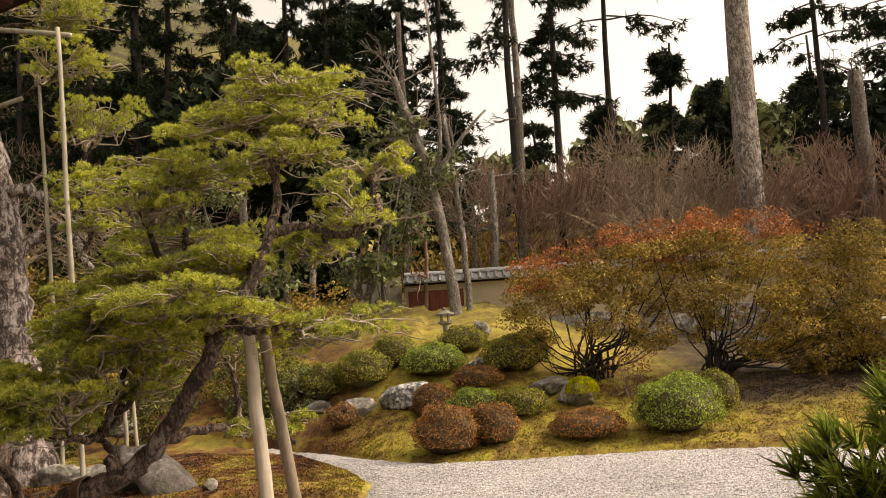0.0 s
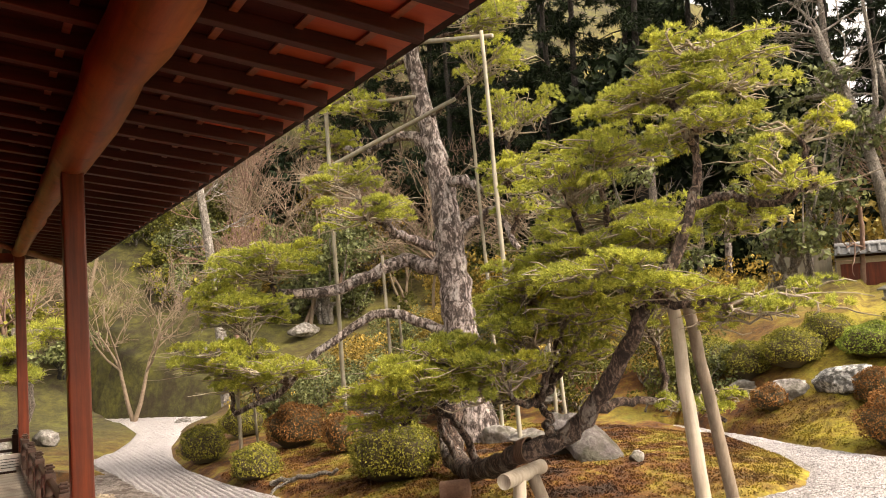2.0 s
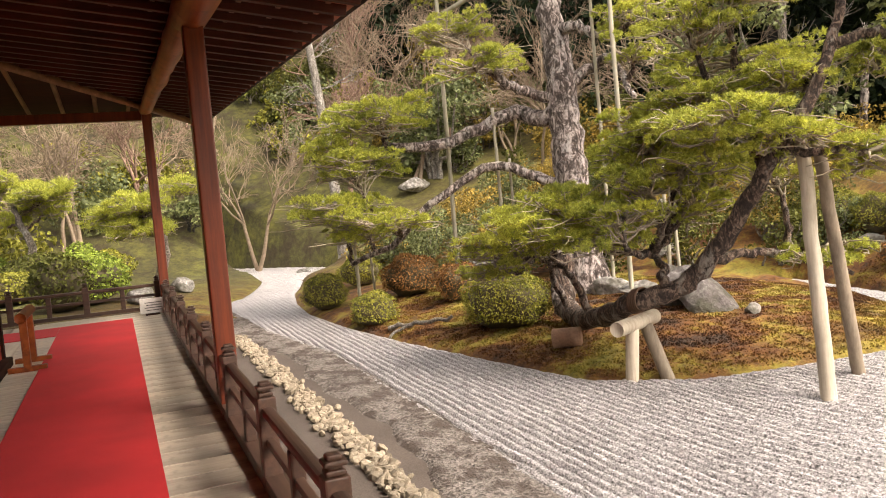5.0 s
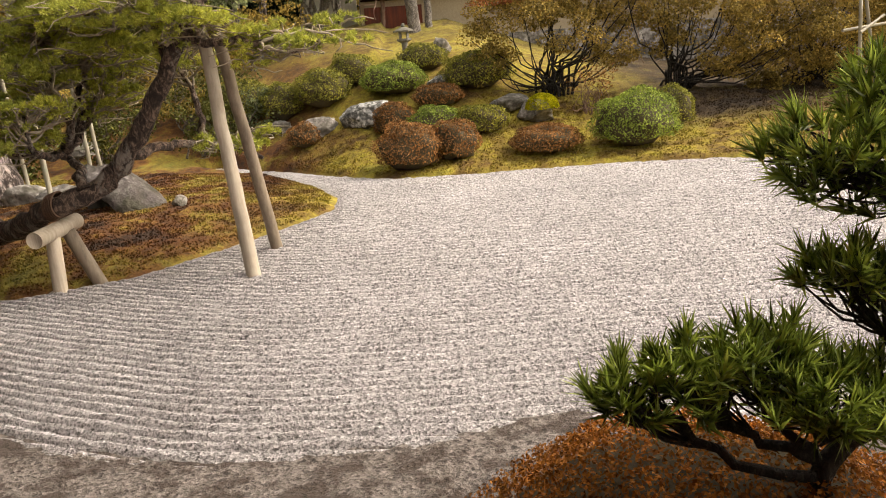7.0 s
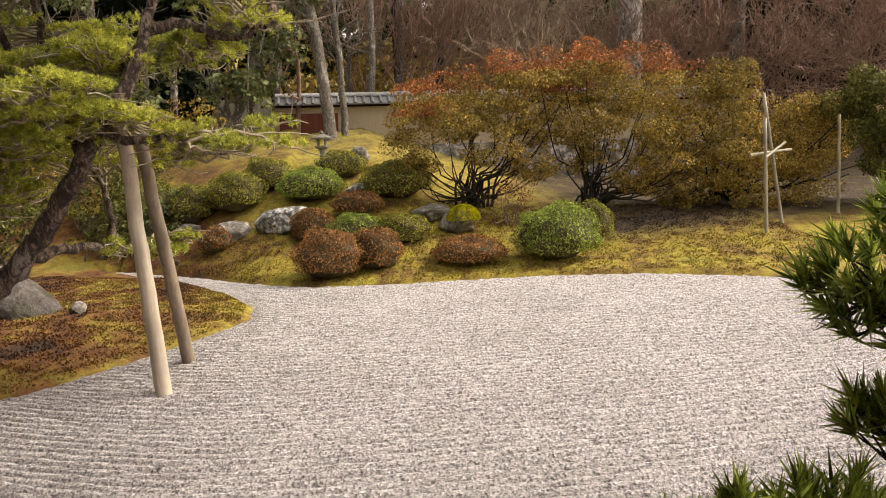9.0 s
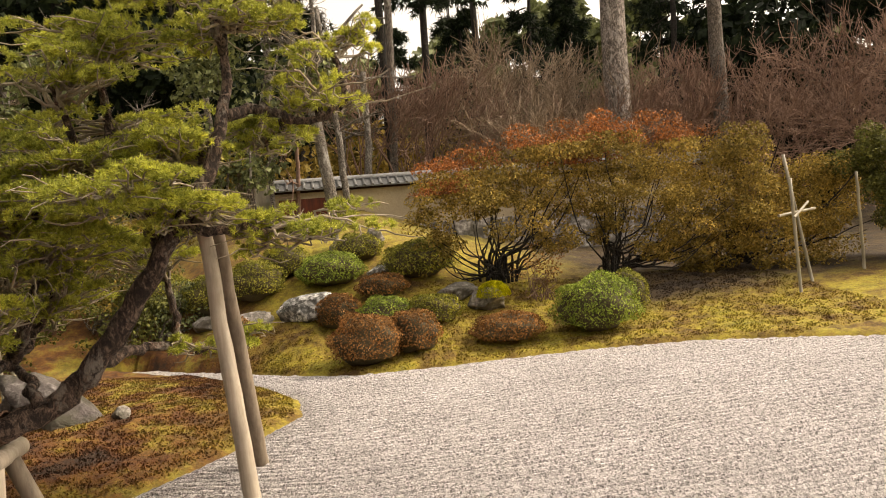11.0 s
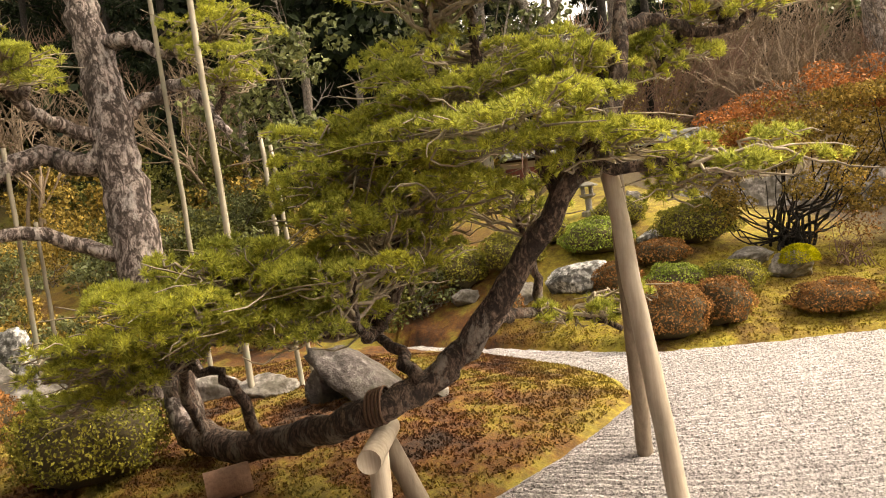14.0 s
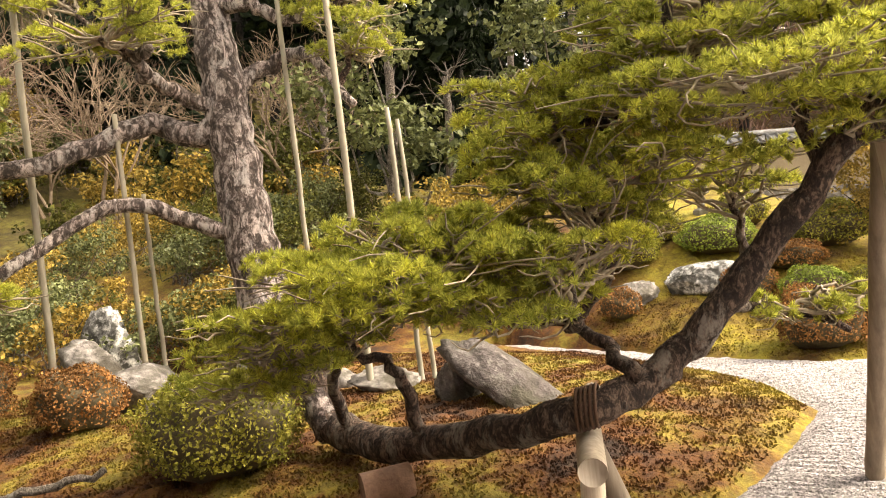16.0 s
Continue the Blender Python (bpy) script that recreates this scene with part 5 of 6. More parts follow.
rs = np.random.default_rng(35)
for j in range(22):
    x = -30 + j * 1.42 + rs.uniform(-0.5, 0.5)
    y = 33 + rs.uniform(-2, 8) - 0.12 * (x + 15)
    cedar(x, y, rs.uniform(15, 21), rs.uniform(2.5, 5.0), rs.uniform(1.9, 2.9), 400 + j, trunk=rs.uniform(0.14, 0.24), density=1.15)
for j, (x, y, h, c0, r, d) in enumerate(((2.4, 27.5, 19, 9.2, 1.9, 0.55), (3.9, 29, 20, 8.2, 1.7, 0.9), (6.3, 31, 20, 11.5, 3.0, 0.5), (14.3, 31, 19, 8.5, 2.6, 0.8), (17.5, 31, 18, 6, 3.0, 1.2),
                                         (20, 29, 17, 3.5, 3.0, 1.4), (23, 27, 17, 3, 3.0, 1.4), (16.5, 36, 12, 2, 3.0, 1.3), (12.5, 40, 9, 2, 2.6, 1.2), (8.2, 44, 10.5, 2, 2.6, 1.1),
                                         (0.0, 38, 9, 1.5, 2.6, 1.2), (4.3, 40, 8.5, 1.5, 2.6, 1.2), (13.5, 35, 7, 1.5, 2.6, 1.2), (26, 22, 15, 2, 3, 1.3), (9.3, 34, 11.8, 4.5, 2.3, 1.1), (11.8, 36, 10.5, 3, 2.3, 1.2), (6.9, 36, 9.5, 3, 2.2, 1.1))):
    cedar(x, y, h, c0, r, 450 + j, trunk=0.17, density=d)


def far_woods(label, x0, x1, y0, y1, z0, z1, n, size, material, seed):
    """The closed wall of the woods: leaf masses in ragged crowns, behind the single trees."""
    rng = np.random.default_rng(seed)
    k = int((x1 - x0) * 1.6)
    cx, cy = rng.uniform(x0, x1, k), rng.uniform(y0, y1, k)
    r = rng.uniform(1.2, 2.4, k)
    cz = z0 + (z1 - z0) * rng.uniform(0, 1, k) ** 1.3
    which = rng.integers(0, k, n)
    d = lumps(n, rng)
    p = np.stack([cx, cy, cz], -1)[which] + d * (r[which] * rng.uniform(0.5, 1.0, n))[:, None]
    ob = arrays("far_woods", *leaves(p, d, size, 0.8, 1.7, rng), material)
    tagged(ob, label, "woods", kind="stuff")


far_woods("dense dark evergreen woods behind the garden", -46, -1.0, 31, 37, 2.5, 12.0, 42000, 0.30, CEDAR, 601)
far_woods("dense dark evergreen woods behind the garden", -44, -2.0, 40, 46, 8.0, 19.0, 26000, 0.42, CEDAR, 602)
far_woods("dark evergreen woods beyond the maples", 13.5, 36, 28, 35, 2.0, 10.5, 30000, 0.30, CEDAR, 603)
far_woods("brown winter woods beyond the garden wall", -3, 14, 31, 34, 2.5, 5.0, 12000, 0.22, MAPLE, 604)
far_woods("dull green distant hill woods", -10, 45, 62, 75, 8.0, 15.0, 16000, 0.8, CAMELLIA, 605)
far_woods("dull green distant hill woods", 12, 52, 64, 76, 9.0, 19.0, 16000, 0.8, CAMELLIA, 606)


def bare_trunk(name, label, pts, r0, r1, material, forks=(), seed=0, twigs=0):
    rng = np.random.default_rng(seed)
    t = thing(name, label, "tree")
    line = wobble(curve(pts, 20), 0.012, rng)
    Tubes().add(line, np.linspace(r0, r1, 20), 12).make("trunk", material, t)
    tb = Tubes()
    for f in forks:
        tb.add(wobble(curve(f, 12), 0.02, rng), np.linspace(r0 * 0.55, r0 * 0.18, 12), 8)
    for _ in range(twigs):
        p = line[rng.integers(8, 20)]
        branching(tb, p, unit(np.array([rng.normal(), rng.normal(), 0.4])), 0.9, 0.035, 2, rng, 0.5, 0.1, 3)
    if forks or twigs:
        tagged(tb.make("branch_mass", material, t), kind="stuff")
    return t


g = at_ground
bare_trunk("pine_trunk", "thick straight pale reddish-grey trunk", [(9.35, 25, g(9.7, 25) - 0.1), (9.55, 25, 8), (9.85, 25, 14), (10.1, 25, 20)], 0.43, 0.30, SLIM_BARK, seed=70)
bare_trunk("forked_tree", "pale forked tree with broken top and bare limbs", [(0.05, 22.4, g(0, 22.4) - 0.1), (-0.05, 22.4, 4), (-0.35, 22.4, 6.3), (-0.95, 22.4, 8.6), (-1.1, 22.4, 9.3)], 0.17, 0.10, PALE_BARK,
           [[(-0.3, 22.4, 6.2), (0.0, 22.4, 7.0), (0.05, 22.4, 8.4), (0.0, 22.5, 11.5)], [(-0.6, 22.4, 7.2), (-1.3, 22.3, 7.5), (-2.0, 22.3, 7.4)], [(-0.1, 22.4, 6.4), (0.5, 22.3, 7.2), (1.4, 22.3, 8.1)]], 71, 14)
bare_trunk("thin_tree", "slender pale trunk beside the forked tree", [(0.45, 22.8, g(0.4, 22.8) - 0.1), (0.4, 22.8, 5), (0.2, 22.8, 8.2)], 0.10, 0.07, PALE_BARK, seed=72, twigs=8)
for j, (x, y, z1, r, m) in enumerate(((1.25, 25.2, 6.9, 0.12, PALE_BARK), (-0.9, 24.0, 5.0, 0.07, TWIG_RED), (-1.6, 27, 13, 0.12, MID_BARK), (2.25, 26.8, 16, 0.14, MID_BARK), (13.0, 25.5, 9, 0.3, MID_BARK),
                                      (-2.2, 24.5, 5.5, 0.1, MID_BARK), (-3.4, 26, 7, 0.13, MID_BARK), (-5.2, 24.5, 6, 0.13, MID_BARK), (-6.8, 25.5, 8, 0.16, MID_BARK), (-8.6, 25, 7, 0.13, MID_BARK), (0.6, 26.5, 6, 0.09, MID_BARK), (-4.3, 23.8, 5.5, 0.12, OLD_BARK))):
    bare_trunk("thin_tree", "slender upright trunk in front of dark woods", [(x, y, g(x, y) - 0.1), (x + 0.03 * z1, y, (g(x, y) + z1) / 2), (x + 0.04 * z1, y, z1)], r, r * 0.7, m, seed=80 + j, twigs=3)
q = vp(26.5, 7.4)
bare_trunk("pale_tree", "pale peeling trunk at the foot of the slope", [(q.x, q.y, g(q.x, q.y) - 0.1), (q.x - 0.3, q.y, 4), (q.x - 1.0, q.y, 9)], 0.22, 0.12, PALE_BARK, seed=99, twigs=10)
bare_trunk("dead_stump", "bleached broken tree stump above the shrubs", [(-4.24, 22.4, g(-4.24, 22.4) - 0.2), (-4.3, 22.4, 2.3), (-4.2, 22.42, 2.6), (-4.12, 22.4, 2.95)], 0.26, 0.08, WHITE_ROCK, seed=98)

# podocarpus close to the veranda
POD_PADS = [(1.65, 3.00, 1.71, 0.29, 0.20), (1.95, 2.95, 1.58, 0.32, 0.18), (2.14, 3.10, 1.84, 0.27, 0.19), (1.92, 3.10, 1.86, 0.19, 0.14), (1.98, 2.85, 1.11, 0.28, 0.16), (1.64, 2.85, 1.26, 0.17, 0.09), (0.80, 2.66, 0.99, 0.15, 0.11), (1.01, 2.70, 1.00, 0.18, 0.14), (1.24, 2.70, 1.03, 0.20, 0.14), (1.41, 2.60, 0.92, 0.23, 0.12), (1.70, 2.60, 0.90, 0.30, 0.13), (2.32, 2.90, 1.22, 0.32, 0.30), (2.05, 2.85, 1.29, 0.21, 0.14), (2.06, 2.70, 0.91, 0.26, 0.19)]
podo = thing("podocarpus", "dark green podocarpus with long narrow leaves", "tree")
rng = np.random.default_rng(77)
line = wobble(curve([(1.60, 2.62, -0.06), (1.51, 2.68, 0.38), (1.49, 2.7, 0.62), (1.78, 2.72, 0.86), (2.15, 2.8, 1.25), (2.25, 2.95, 1.72)], 20), 0.008, rng)
Tubes().add(line, np.linspace(0.05, 0.025, 20), 10).make("trunk", DARK_BARK, podo)
chunks, tb = [], Tubes()
for x, y, z, rx, rz in POD_PADS:
    a = line[np.argmin(np.linalg.norm(line - np.array([x, y, z - 0.12]), axis=1))]
    c = np.array([x, y, z - 0.3 * rz])
    br = wobble(curve([a, (a + c) / 2 + np.array([0, 0, -0.05]), c], 10), 0.012, rng)
    tb.add(br, np.linspace(0.024, 0.012, 10), 7)
    for _ in range(int(62 * rx / 0.3)):
        d = lumps(1, rng)[0]
        e = np.array([x, y, z]) + d * np.array([rx, rx * 0.85, rz]) * rng.uniform(0.4, 1.08)
        st = br[rng.integers(5, 10)]
        dirn = unit(d * 0.6 + np.array([0, 0, 0.75]))
        tb.add(curve([st, (st + e) / 2 + rng.normal(0, 0.02, 3) - np.array([0, 0, 0.03]), e - dirn * 0.03], 5), np.linspace(0.007, 0.003, 5), 4, False)
        m = 26
        k = rng.uniform(0, 1, (m, 1))
        chunks.append(blades(e + dirn * 0.07 * (k - 0.5), np.repeat(dirn[None], m, 0), 1, 0.105, 0.0135, 0.5, rng))
put("leaves", *merge(chunks), PODO, podo)
tagged(tb.make("branch_mass", DARK_BARK, podo), kind="stuff")


# ---- poles, rocks and garden things ----
def pole(name, label, a, b, r0, r1, material, group="", seed=0):
    rng = np.random.default_rng(seed)
    t = thing(name, label, "pole", group=group)
    Tubes().add(wobble(curve([a, b], 14), 0.004, rng), np.linspace(r0, r1, 14), 14).make("shaft", material, t)
    return t


pole("support_pole", "pale peeled log leaning under the pine's branch", (-1.73, 8.12, -0.05), (-1.91, 8.33, 2.6), 0.075, 0.062, POLE, "leaning support poles", 1)
pole("support_pole", "grey-brown weathered log leaning under the pine's branch", (-1.69, 9.28, -0.05), (-1.82, 8.46, 2.66), 0.068, 0.06, POLE_GREY, "leaning support poles", 2)
tr = thing("trestle", "short log trestle holding up the bent trunk", "trestle")
Tubes().add(curve([(-3.80, 7.98, 0.66), (-3.72, 8.80, 0.68)], 6), 0.085, 16).make("cross_log", POLE, tr)
Tubes().add(curve([(-3.80, 8.26, -0.05), (-3.77, 8.3, 0.62)], 6), 0.075, 14).make("leg", POLE, tr)
Tubes().add(curve([(-3.47, 8.55, -0.05), (-3.72, 8.55, 0.62)], 6), 0.075, 14).make("leg", POLE_GREY, tr)
st = thing("cut_stump", "sawn reddish log end lying under the bent trunk", "log")
Tubes().add(curve([(-5.35, 9.22, 0.26), (-5.0, 9.35, 0.28)], 4), 0.13, 18).make("log", CUT, st)

BAM = (((-9.75, 13.0, 0.1), (-9.72, 13.0, 7.2), 0.054), ((-5.76, 12.56, 0.1), (-5.85, 12.65, 7.6), 0.050), ((-6.5, 13.4, 0.1), (-6.6, 13.4, 7.3), 0.040), ((-8.62, 13.1, 0.1), (-8.66, 13.1, 3.9), 0.043),
       ((-8.45, 13.3, 0.1), (-8.5, 13.3, 2.9), 0.036), ((-5.2, 12.9, 0.1), (-5.3, 13.0, 3.6), 0.040), ((-5.05, 12.95, 0.1), (-5.2, 13.05, 3.45), 0.036), ((-11.5, 11.9, 0.1), (-11.55, 11.9, 1.7), 0.047), ((-11.35, 12.2, 0.1), (-11.4, 12.2, 1.3), 0.036))
for j, (a, b, r) in enumerate(BAM):
    r *= 0.85
    a = (a[0], a[1], at_ground(a[0], a[1]) - 0.05)
    pole("bamboo_prop", "upright weathered bamboo prop tied to the pine", a, b, r, r * 0.85, BAMBOO, "bamboo props of the old pine", 10 + j)
for j, (a, b) in enumerate((((-9.95, 12.92, 5.75), (-6.9, 13.42, 6.75)), ((-10.1, 12.92, 7.1), (-7.9, 13.6, 7.05)), ((-8.5, 13.5, 8.25), (-5.7, 12.75, 7.5)))):
    pole("bamboo_bar", "slanting bamboo bar lashed across the old pine", a, b, 0.05, 0.04, BAMBOO, "lashed bamboo bars", 30 + j)

xs = thing("bamboo_cross", "bare bamboo stakes with a lashed crossbar", "stakes")
for a, b in (((7.45, 13.7, at_ground(7.45, 13.7) - 0.05), (7.4, 13.65, 2.3)), ((8.05, 14.2, at_ground(8.05, 14.2) - 0.05), (7.75, 14.3, 2.75))):
    Tubes().add(curve([a, b], 6), 0.03, 10).make("stake", BAMBOO, xs)
Tubes().add(curve([(7.1, 13.62, 1.68), (8.15, 14.1, 1.72)], 6), 0.026, 10).make("crossbar", BAMBOO, xs)
Tubes().add(curve([(7.38, 13.6, 1.62), (8.1, 14.2, 1.85)], 6), 0.024, 10).make("crossbar", BAMBOO, xs)
pole("bamboo_stake", "single upright bamboo stake by the shrubs", (9.3, 14.4, at_ground(9.3, 14.4) - 0.05), (9.3, 14.4, 2.3), 0.03, 0.026, BAMBOO, seed=50)


def rock(name, label, x, y, size, material, seed, turn=0.0, sink=0.25, rough=0.28, parent_z=None):
    rng = np.random.default_rng(seed)
    bm = bmesh.new()
    bmesh.ops.create_icosphere(bm, subdivisions=4, radius=1.0)
    o = Vector(rng.uniform(0, 50, 3))
    cuts = [(Vector(lumps(1, rng)[0]), rng.uniform(0.45, 0.8)) for _ in range(14)]
    for v in bm.verts:
        d = v.co.normalized()
        r = 1 + rough * noise.fractal(d * 1.3 + o, 1.0, 2.0, 4)
        p = d * r
        for nrm, h in cuts:
            e = p.dot(nrm) - h
            if e > 0:
                p -= nrm * e * 0.96
        p += d * (0.07 * noise.fractal(d * 5 + o, 1.0, 2.0, 4) + 0.05 * noise.ridged_multi_fractal(d * 3 + o, 1.0, 2.0, 3, 1.0, 2.0) - 0.05)
        v.co = Vector((p.x * size[0], p.y * size[1], p.z * size[2]))
    z = at_ground(x, y) if parent_z is None else parent_z
    ob = part(name, bm, material, None, "", True)
    ob.matrix_world = pose(x, y, z + size[2] * (1 - 2 * sink) * 0.9, 0, 0, turn)
    return tagged(ob, label, "rock", "garden rocks")


slab = rock("slab_rock", "dark slanting slab of rock on the moss", -4.1, 11.6, (0.86, 0.42, 0.24), DARK_ROCK, 64)
slab.matrix_world = pose(-4.12, 11.6, 0.40, 14, 30, -20)
rock("rock", "low dark rock leaning against the slanting slab", -4.75, 11.95, (0.34, 0.3, 0.34), DARK_ROCK, 62, 30, 0.4)
rock("rock", "small squared grey stone at the slab's foot", -3.42, 11.36, (0.13, 0.11, 0.13), ROCK, 2, 0, 0.35)
rock("white_rock", "grey boulder blotched with white lichen", -1.03, 16.1, (0.62, 0.42, 0.40), WHITE_ROCK, 3, 0, 0.3)
rock("rock", "low pale grey rock among azaleas", -1.95, 16.3, (0.42, 0.3, 0.24), ROCK, 4)
rock("rock", "low pale grey rock among azaleas", -3.0, 17.1, (0.35, 0.25, 0.2), ROCK, 5)
mr = rock("mossy_rock", "squat grey rock with a cap of yellow moss", 2.22, 15.35, (0.46, 0.36, 0.32), ROCK, 6, 0, 0.22)
rng = np.random.default_rng(8)
d = lumps(3500, rng)
d[:, 2] = np.abs(d[:, 2])
cap = arrays("moss_cap", *blades(d * np.array([0.30, 0.32, 0.26]) * rng.uniform(0.92, 1.03, (3500, 1)) + np.array([0.10, -0.10, 0.08]), d, 2, 0.03, 0.016, 0.5, rng), YELLOW_MOSS, mr, "bright yellow-green moss cap")
rock("flat_rock", "long flat-topped grey rock on the bank", 1.72, 15.85, (0.55, 0.4, 0.24), ROCK, 7, -20)
rock("rock", "pale flat stone between shrubs", 0.55, 16.95, (0.45, 0.3, 0.16), WHITE_ROCK, 8)
rock("rock", "large pale boulder beside the old pine", -8.5, 12.75, (0.6, 0.5, 0.45), ROCK, 9)
rock("rock", "squared grey boulder beside the old pine", -9.9, 14.2, (0.6, 0.45, 0.55), ROCK, 10)
rock("rock", "upright grey boulder with yellow moss", -10.3, 15.4, (0.55, 0.45, 0.75), WHITE_ROCK, 11)
rock("rock", "small upright pale rock by the trunk", -8.1, 15.2, (0.3, 0.28, 0.5), WHITE_ROCK, 12)
rock("rock", "low grey rock behind the bent pine", -5.6, 12.7, (0.42, 0.3, 0.2), ROCK, 13)
rock("rock", "low grey rock behind the bent pine", -6.4, 13.2, (0.5, 0.35, 0.28), ROCK, 14)
for j, (s, n, k) in enumerate(((31, 8.0, 0.8), (33, 9.6, 1.0), (30, 11.5, 0.7), (21, 0.6, 0.55), (23, 1.8, 0.6), (28, 6.2, 0.6))):
    q = vp(s, n)
    rock("rock", "grey rock at the foot of the mossy slope", q.x, q.y, (k, 0.6 * k, 0.55 * k), ROCK, 20 + j, j * 40)


def stone_lantern(x, y, z, k, label):
    t = thing("stone_lantern", label, "stone lantern", pose(x, y, z))

    def turned(name, prof, sides=24, rot=0):
        bm = bmesh.new()
        rings = [[bm.verts.new((r * k * math.cos(a + rot), r * k * math.sin(a + rot), zz * k)) for a in np.linspace(0, 2 * math.pi, sides, endpoint=False)] for zz, r in prof]
        for a, b in zip(rings, rings[1:]):
            for j in range(sides):
                bm.faces.new((a[j], a[(j + 1) % sides], b[(j + 1) % sides], b[j]))
        bm.faces.new(list(reversed(rings[0])))
        bm.faces.new(rings[-1])
        return part(name, bm, GRANITE, t)

    turned("base", ((-0.1, 0.30), (0.12, 0.30), (0.18, 0.22)), 6)
    turned("pillar", ((0.18, 0.13), (0.35, 0.115), (0.62, 0.13)))
    turned("platform", ((0.62, 0.15), (0.70, 0.30), (0.78, 0.30)), 6)
    for a in range(4):
        m = pose(0, 0, 0, 0, 0, 45 + 90 * a)
        part("fire_box_pillar", box(bmesh.new(), (0.17 * k, -0.05 * k, 0.785 * k), (0.25 * k, 0.05 * k, 1.05 * k), 0.01, m), GRANITE, t)
    turned("roof", ((1.05, 0.42), (1.10, 0.42), (1.18, 0.25), (1.24, 0.10)), 6)
    turned("jewel", ((1.24, 0.06), (1.29, 0.09), (1.36, 0.06), (1.39, 0.01)), 12)


rock("rock", "flat grey rock carrying the stone lantern", -7.12, 17.25, (0.5, 0.42, 0.22), ROCK, 41, 20, 0.4)
stone_lantern(-7.12, 17.23, at_ground(-7.12, 17.23) + 0.02, 0.87, "weathered grey stone lantern with a wide roof")
stone_lantern(-0.19, 18.9, at_ground(-0.19, 18.9) - 0.02, 0.55, "small dark stone lantern on the bank")
rock("rock", "rounded brown boulder on the bank", 0.6, 18.5, (0.32, 0.3, 0.3), ROCK, 40)

# garden wall with a tiled roof
WA, WB = Vector((-1.55, 24.2, -0.10)), Vector((12.5, 24.2, -0.10))
wl = (WB - WA).length
ang = math.degrees(math.atan2(WB.y - WA.y, WB.x - WA.x))
gw = thing("garden_wall", "ochre clay garden wall with grey tiled coping", "wall", pose(WA.x, WA.y, WA.z, 0, 1.6, ang), kind="structure")
boxed("clay_body", (0, -0.15, 1.2), (wl, 0.15, 3.52), CLAY_WALL, gw, 0)
boxed("stone_foot", (0, -0.2, 1.0), (wl, 0.2, 2.4), ROCK, gw, 0.02)
boxed("boarding", (0.1, -0.19, 1.2), (1.75, -0.155, 3.35), RED_WOOD, gw, 0, "dark red-brown boarding")
boxed("eave_beam", (0, -0.2, 3.52), (wl, 0.2, 3.58), BLACK_WOOD, gw, 0.01)
bm = bmesh.new()
for y0, sgn in ((-0.45, 1), (0.45, -1)):
    va = [bm.verts.new(p) for p in ((0, y0, 3.57), (wl, y0, 3.57), (wl, 0, 3.78), (0, 0, 3.78))]
    vb = [bm.verts.new((v.co.x, v.co.y, v.co.z + 0.035)) for v in va]
    bm.faces.new(va)
    bm.faces.new(vb)
    for a in range(4):
        bm.faces.new((va[a], va[(a + 1) % 4], vb[(a + 1) % 4], vb[a]))
part("tile_bed", bm, TILE, gw)
Tubes().add([(0, 0, 3.86), (wl, 0, 3.86)], 0.075, 12).make("ridge", TILE, gw)
rib = Tubes().add([(0, -0.47, 3.605), (0, -0.06, 3.80)], 0.042, 8)
rib = rib.make("roof_tile", TILE, gw)
rib.location = (0.1, 0, 0)
for x in np.arange(0.34, wl, 0.24):
    o = new("roof_tile", rib.data)
    o.parent, o.location = gw, (x, 0, 0)
leaf_panel = thing("grey_panel", "weathered grey board panel leaning by the garden wall", "board", pose(-2.3, 24.6, at_ground(-2.3, 24.6)))
part("board", box(bmesh.new(), (-0.9, -0.03, -0.05), (0.7, 0.03, 1.0), 0.01, pose(0, 0, 0, -12)), BAMBOO, leaf_panel)

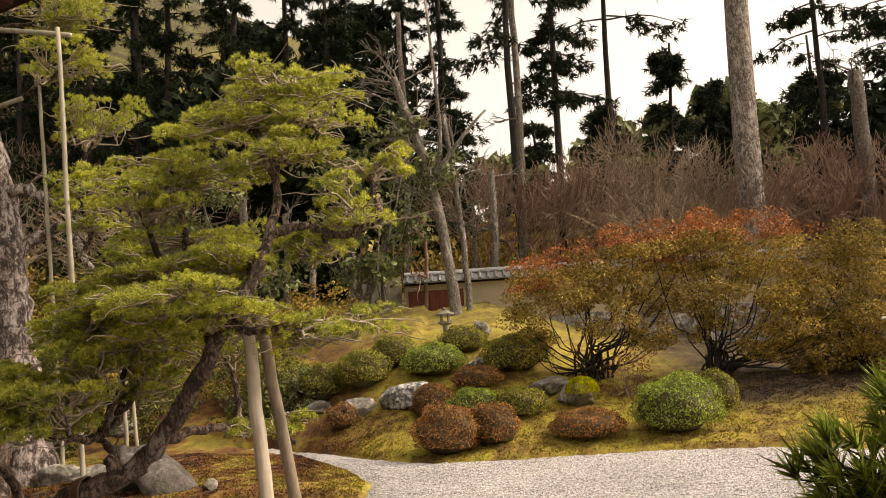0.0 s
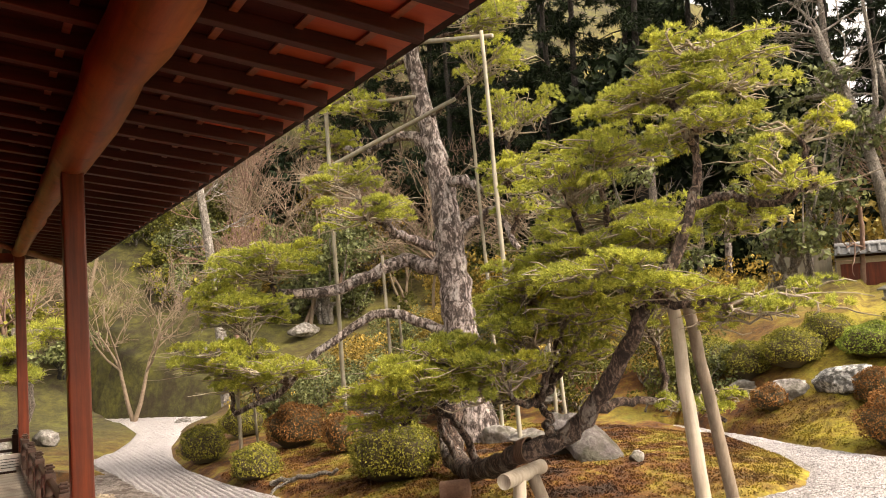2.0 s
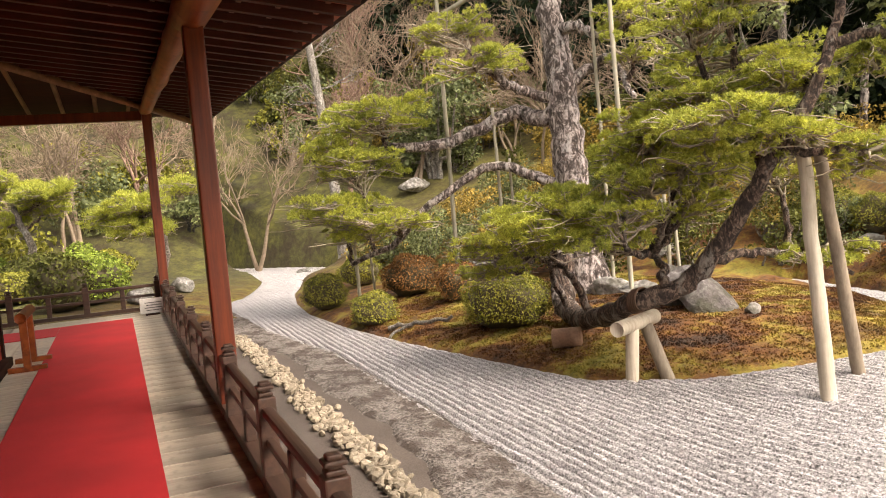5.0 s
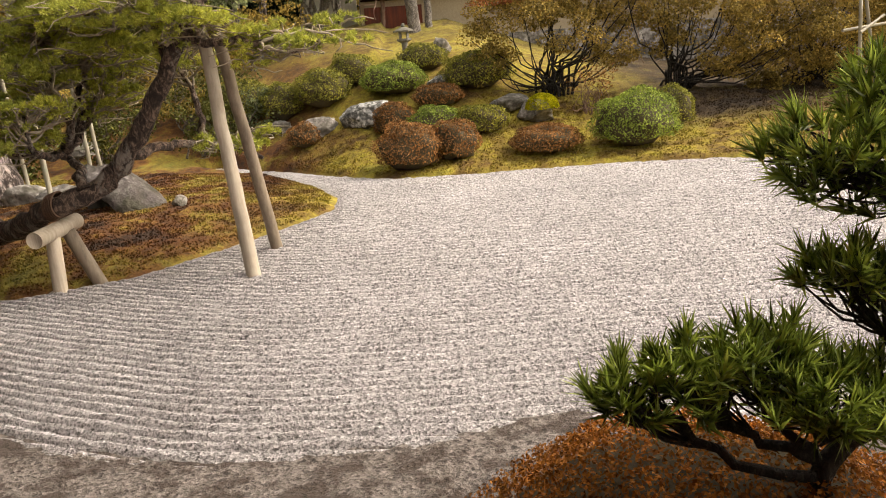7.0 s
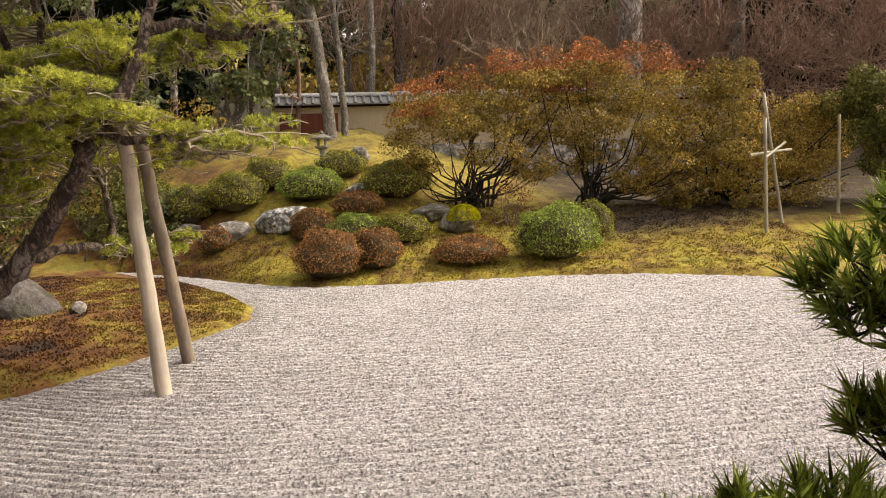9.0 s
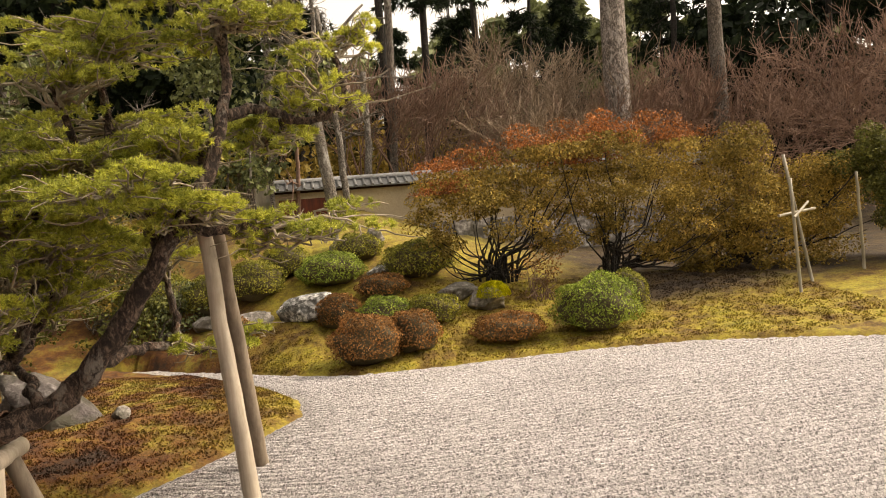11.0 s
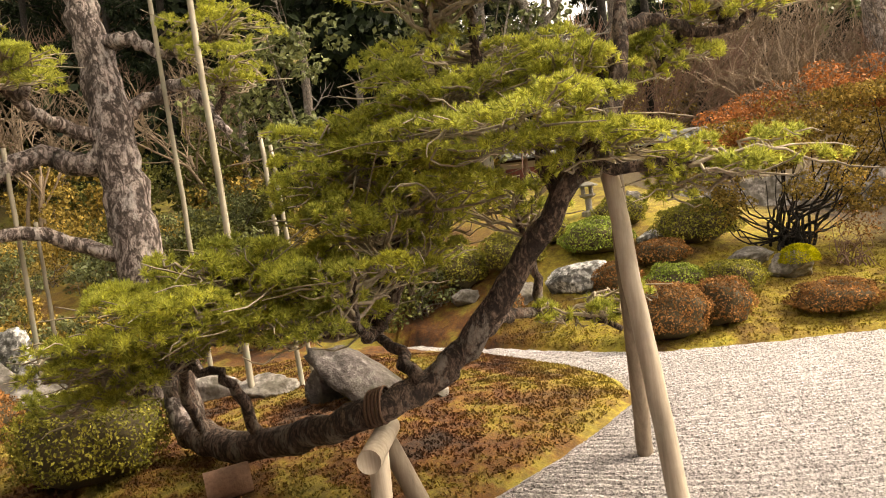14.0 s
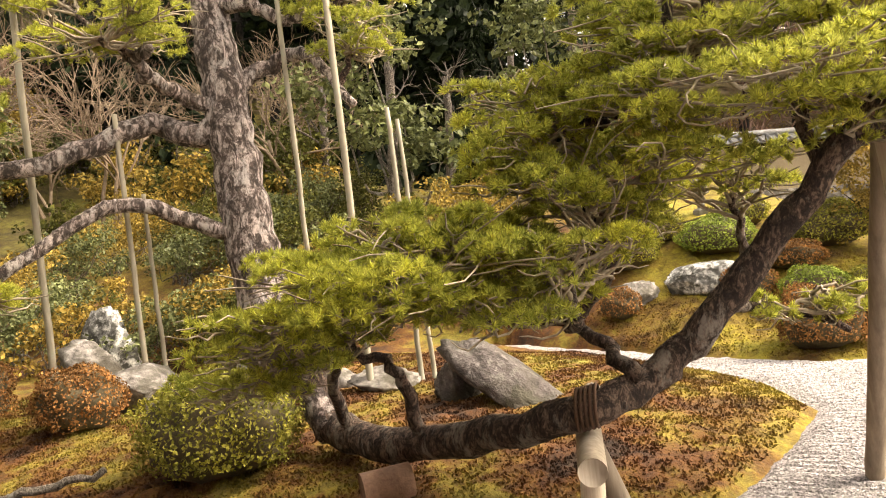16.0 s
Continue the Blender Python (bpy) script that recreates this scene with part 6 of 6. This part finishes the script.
# fallen pale branch on the moss
fb = thing("fallen_branch", "bleached fallen branch on the moss", "branch")
zz = at_ground(-8.3, 9.9)
Tubes().add(wobble(curve([(-9.0, 10.0, at_ground(-9.0, 10.0) + 0.06), (-8.3, 9.95, zz + 0.16), (-7.7, 10.1, at_ground(-7.7, 10.1) + 0.18)], 12), 0.02), np.linspace(0.045, 0.03, 12), 8).make("stem", PALE_BARK, fb)
Tubes().add(wobble(curve([(-8.5, 9.98, zz + 0.14), (-8.7, 9.75, zz), (-8.8, 9.6, at_ground(-8.8, 9.6))], 8), 0.01), 0.025, 7).make("fork", PALE_BARK, fb)

# row of pale cobbles along the drip line under the eaves
row = thing("cobble_row", "row of pale rounded cobbles under the eaves", "stones", VM, kind="structure")
meshes = []
rng = np.random.default_rng(17)
for j in range(8):
    bm = bmesh.new()
    bmesh.ops.create_icosphere(bm, subdivisions=1, radius=1.0)
    o = Vector(rng.uniform(0, 50, 3))
    for v in bm.verts:
        v.co *= 1 + 0.35 * noise.noise(v.co * 1.3 + o)
    me = bpy.data.meshes.new("cobble")
    bm.to_mesh(me)
    bm.free()
    me.materials.append(PALE_STONE)
    meshes.append(me)
for j in range(300):
    s, n = 2.5 + j * 0.0135 + rng.uniform(-0.05, 0.05), 2.08 + rng.normal(0, 0.075)
    o = new("cobble", meshes[j % 8])
    o.parent = row
    k = rng.uniform(0.025, 0.062)
    o.matrix_local = Matrix.LocRotScale((s, -n, 0.2 * k), Euler(rng.uniform(0, 6.3, 3) * np.array([0.15, 0.15, 1])), (k * 1.4, k, k * 0.75))
bm = bmesh.new()
for j in range(800):
    s = rng.uniform(6.45, 15.0) if j < 560 else rng.uniform(-4, 2.5)
    k = rng.uniform(0.025, 0.062)
    m = Matrix.LocRotScale((s, -(2.08 + rng.normal(0, 0.075)), 0.2 * k), Euler(rng.uniform(0, 6.3, 3) * np.array([0.15, 0.15, 1])), (k * 1.4, k, k * 0.75))
    bm.from_mesh(meshes[j % 8])
    bm.verts.ensure_lookup_table()
    bmesh.ops.transform(bm, matrix=m, verts=bm.verts[-12:] if len(meshes[j % 8].vertices) == 12 else bm.verts[-len(meshes[j % 8].vertices):])
tagged(part("far_cobbles", bm, PALE_STONE, row), kind="stuff")
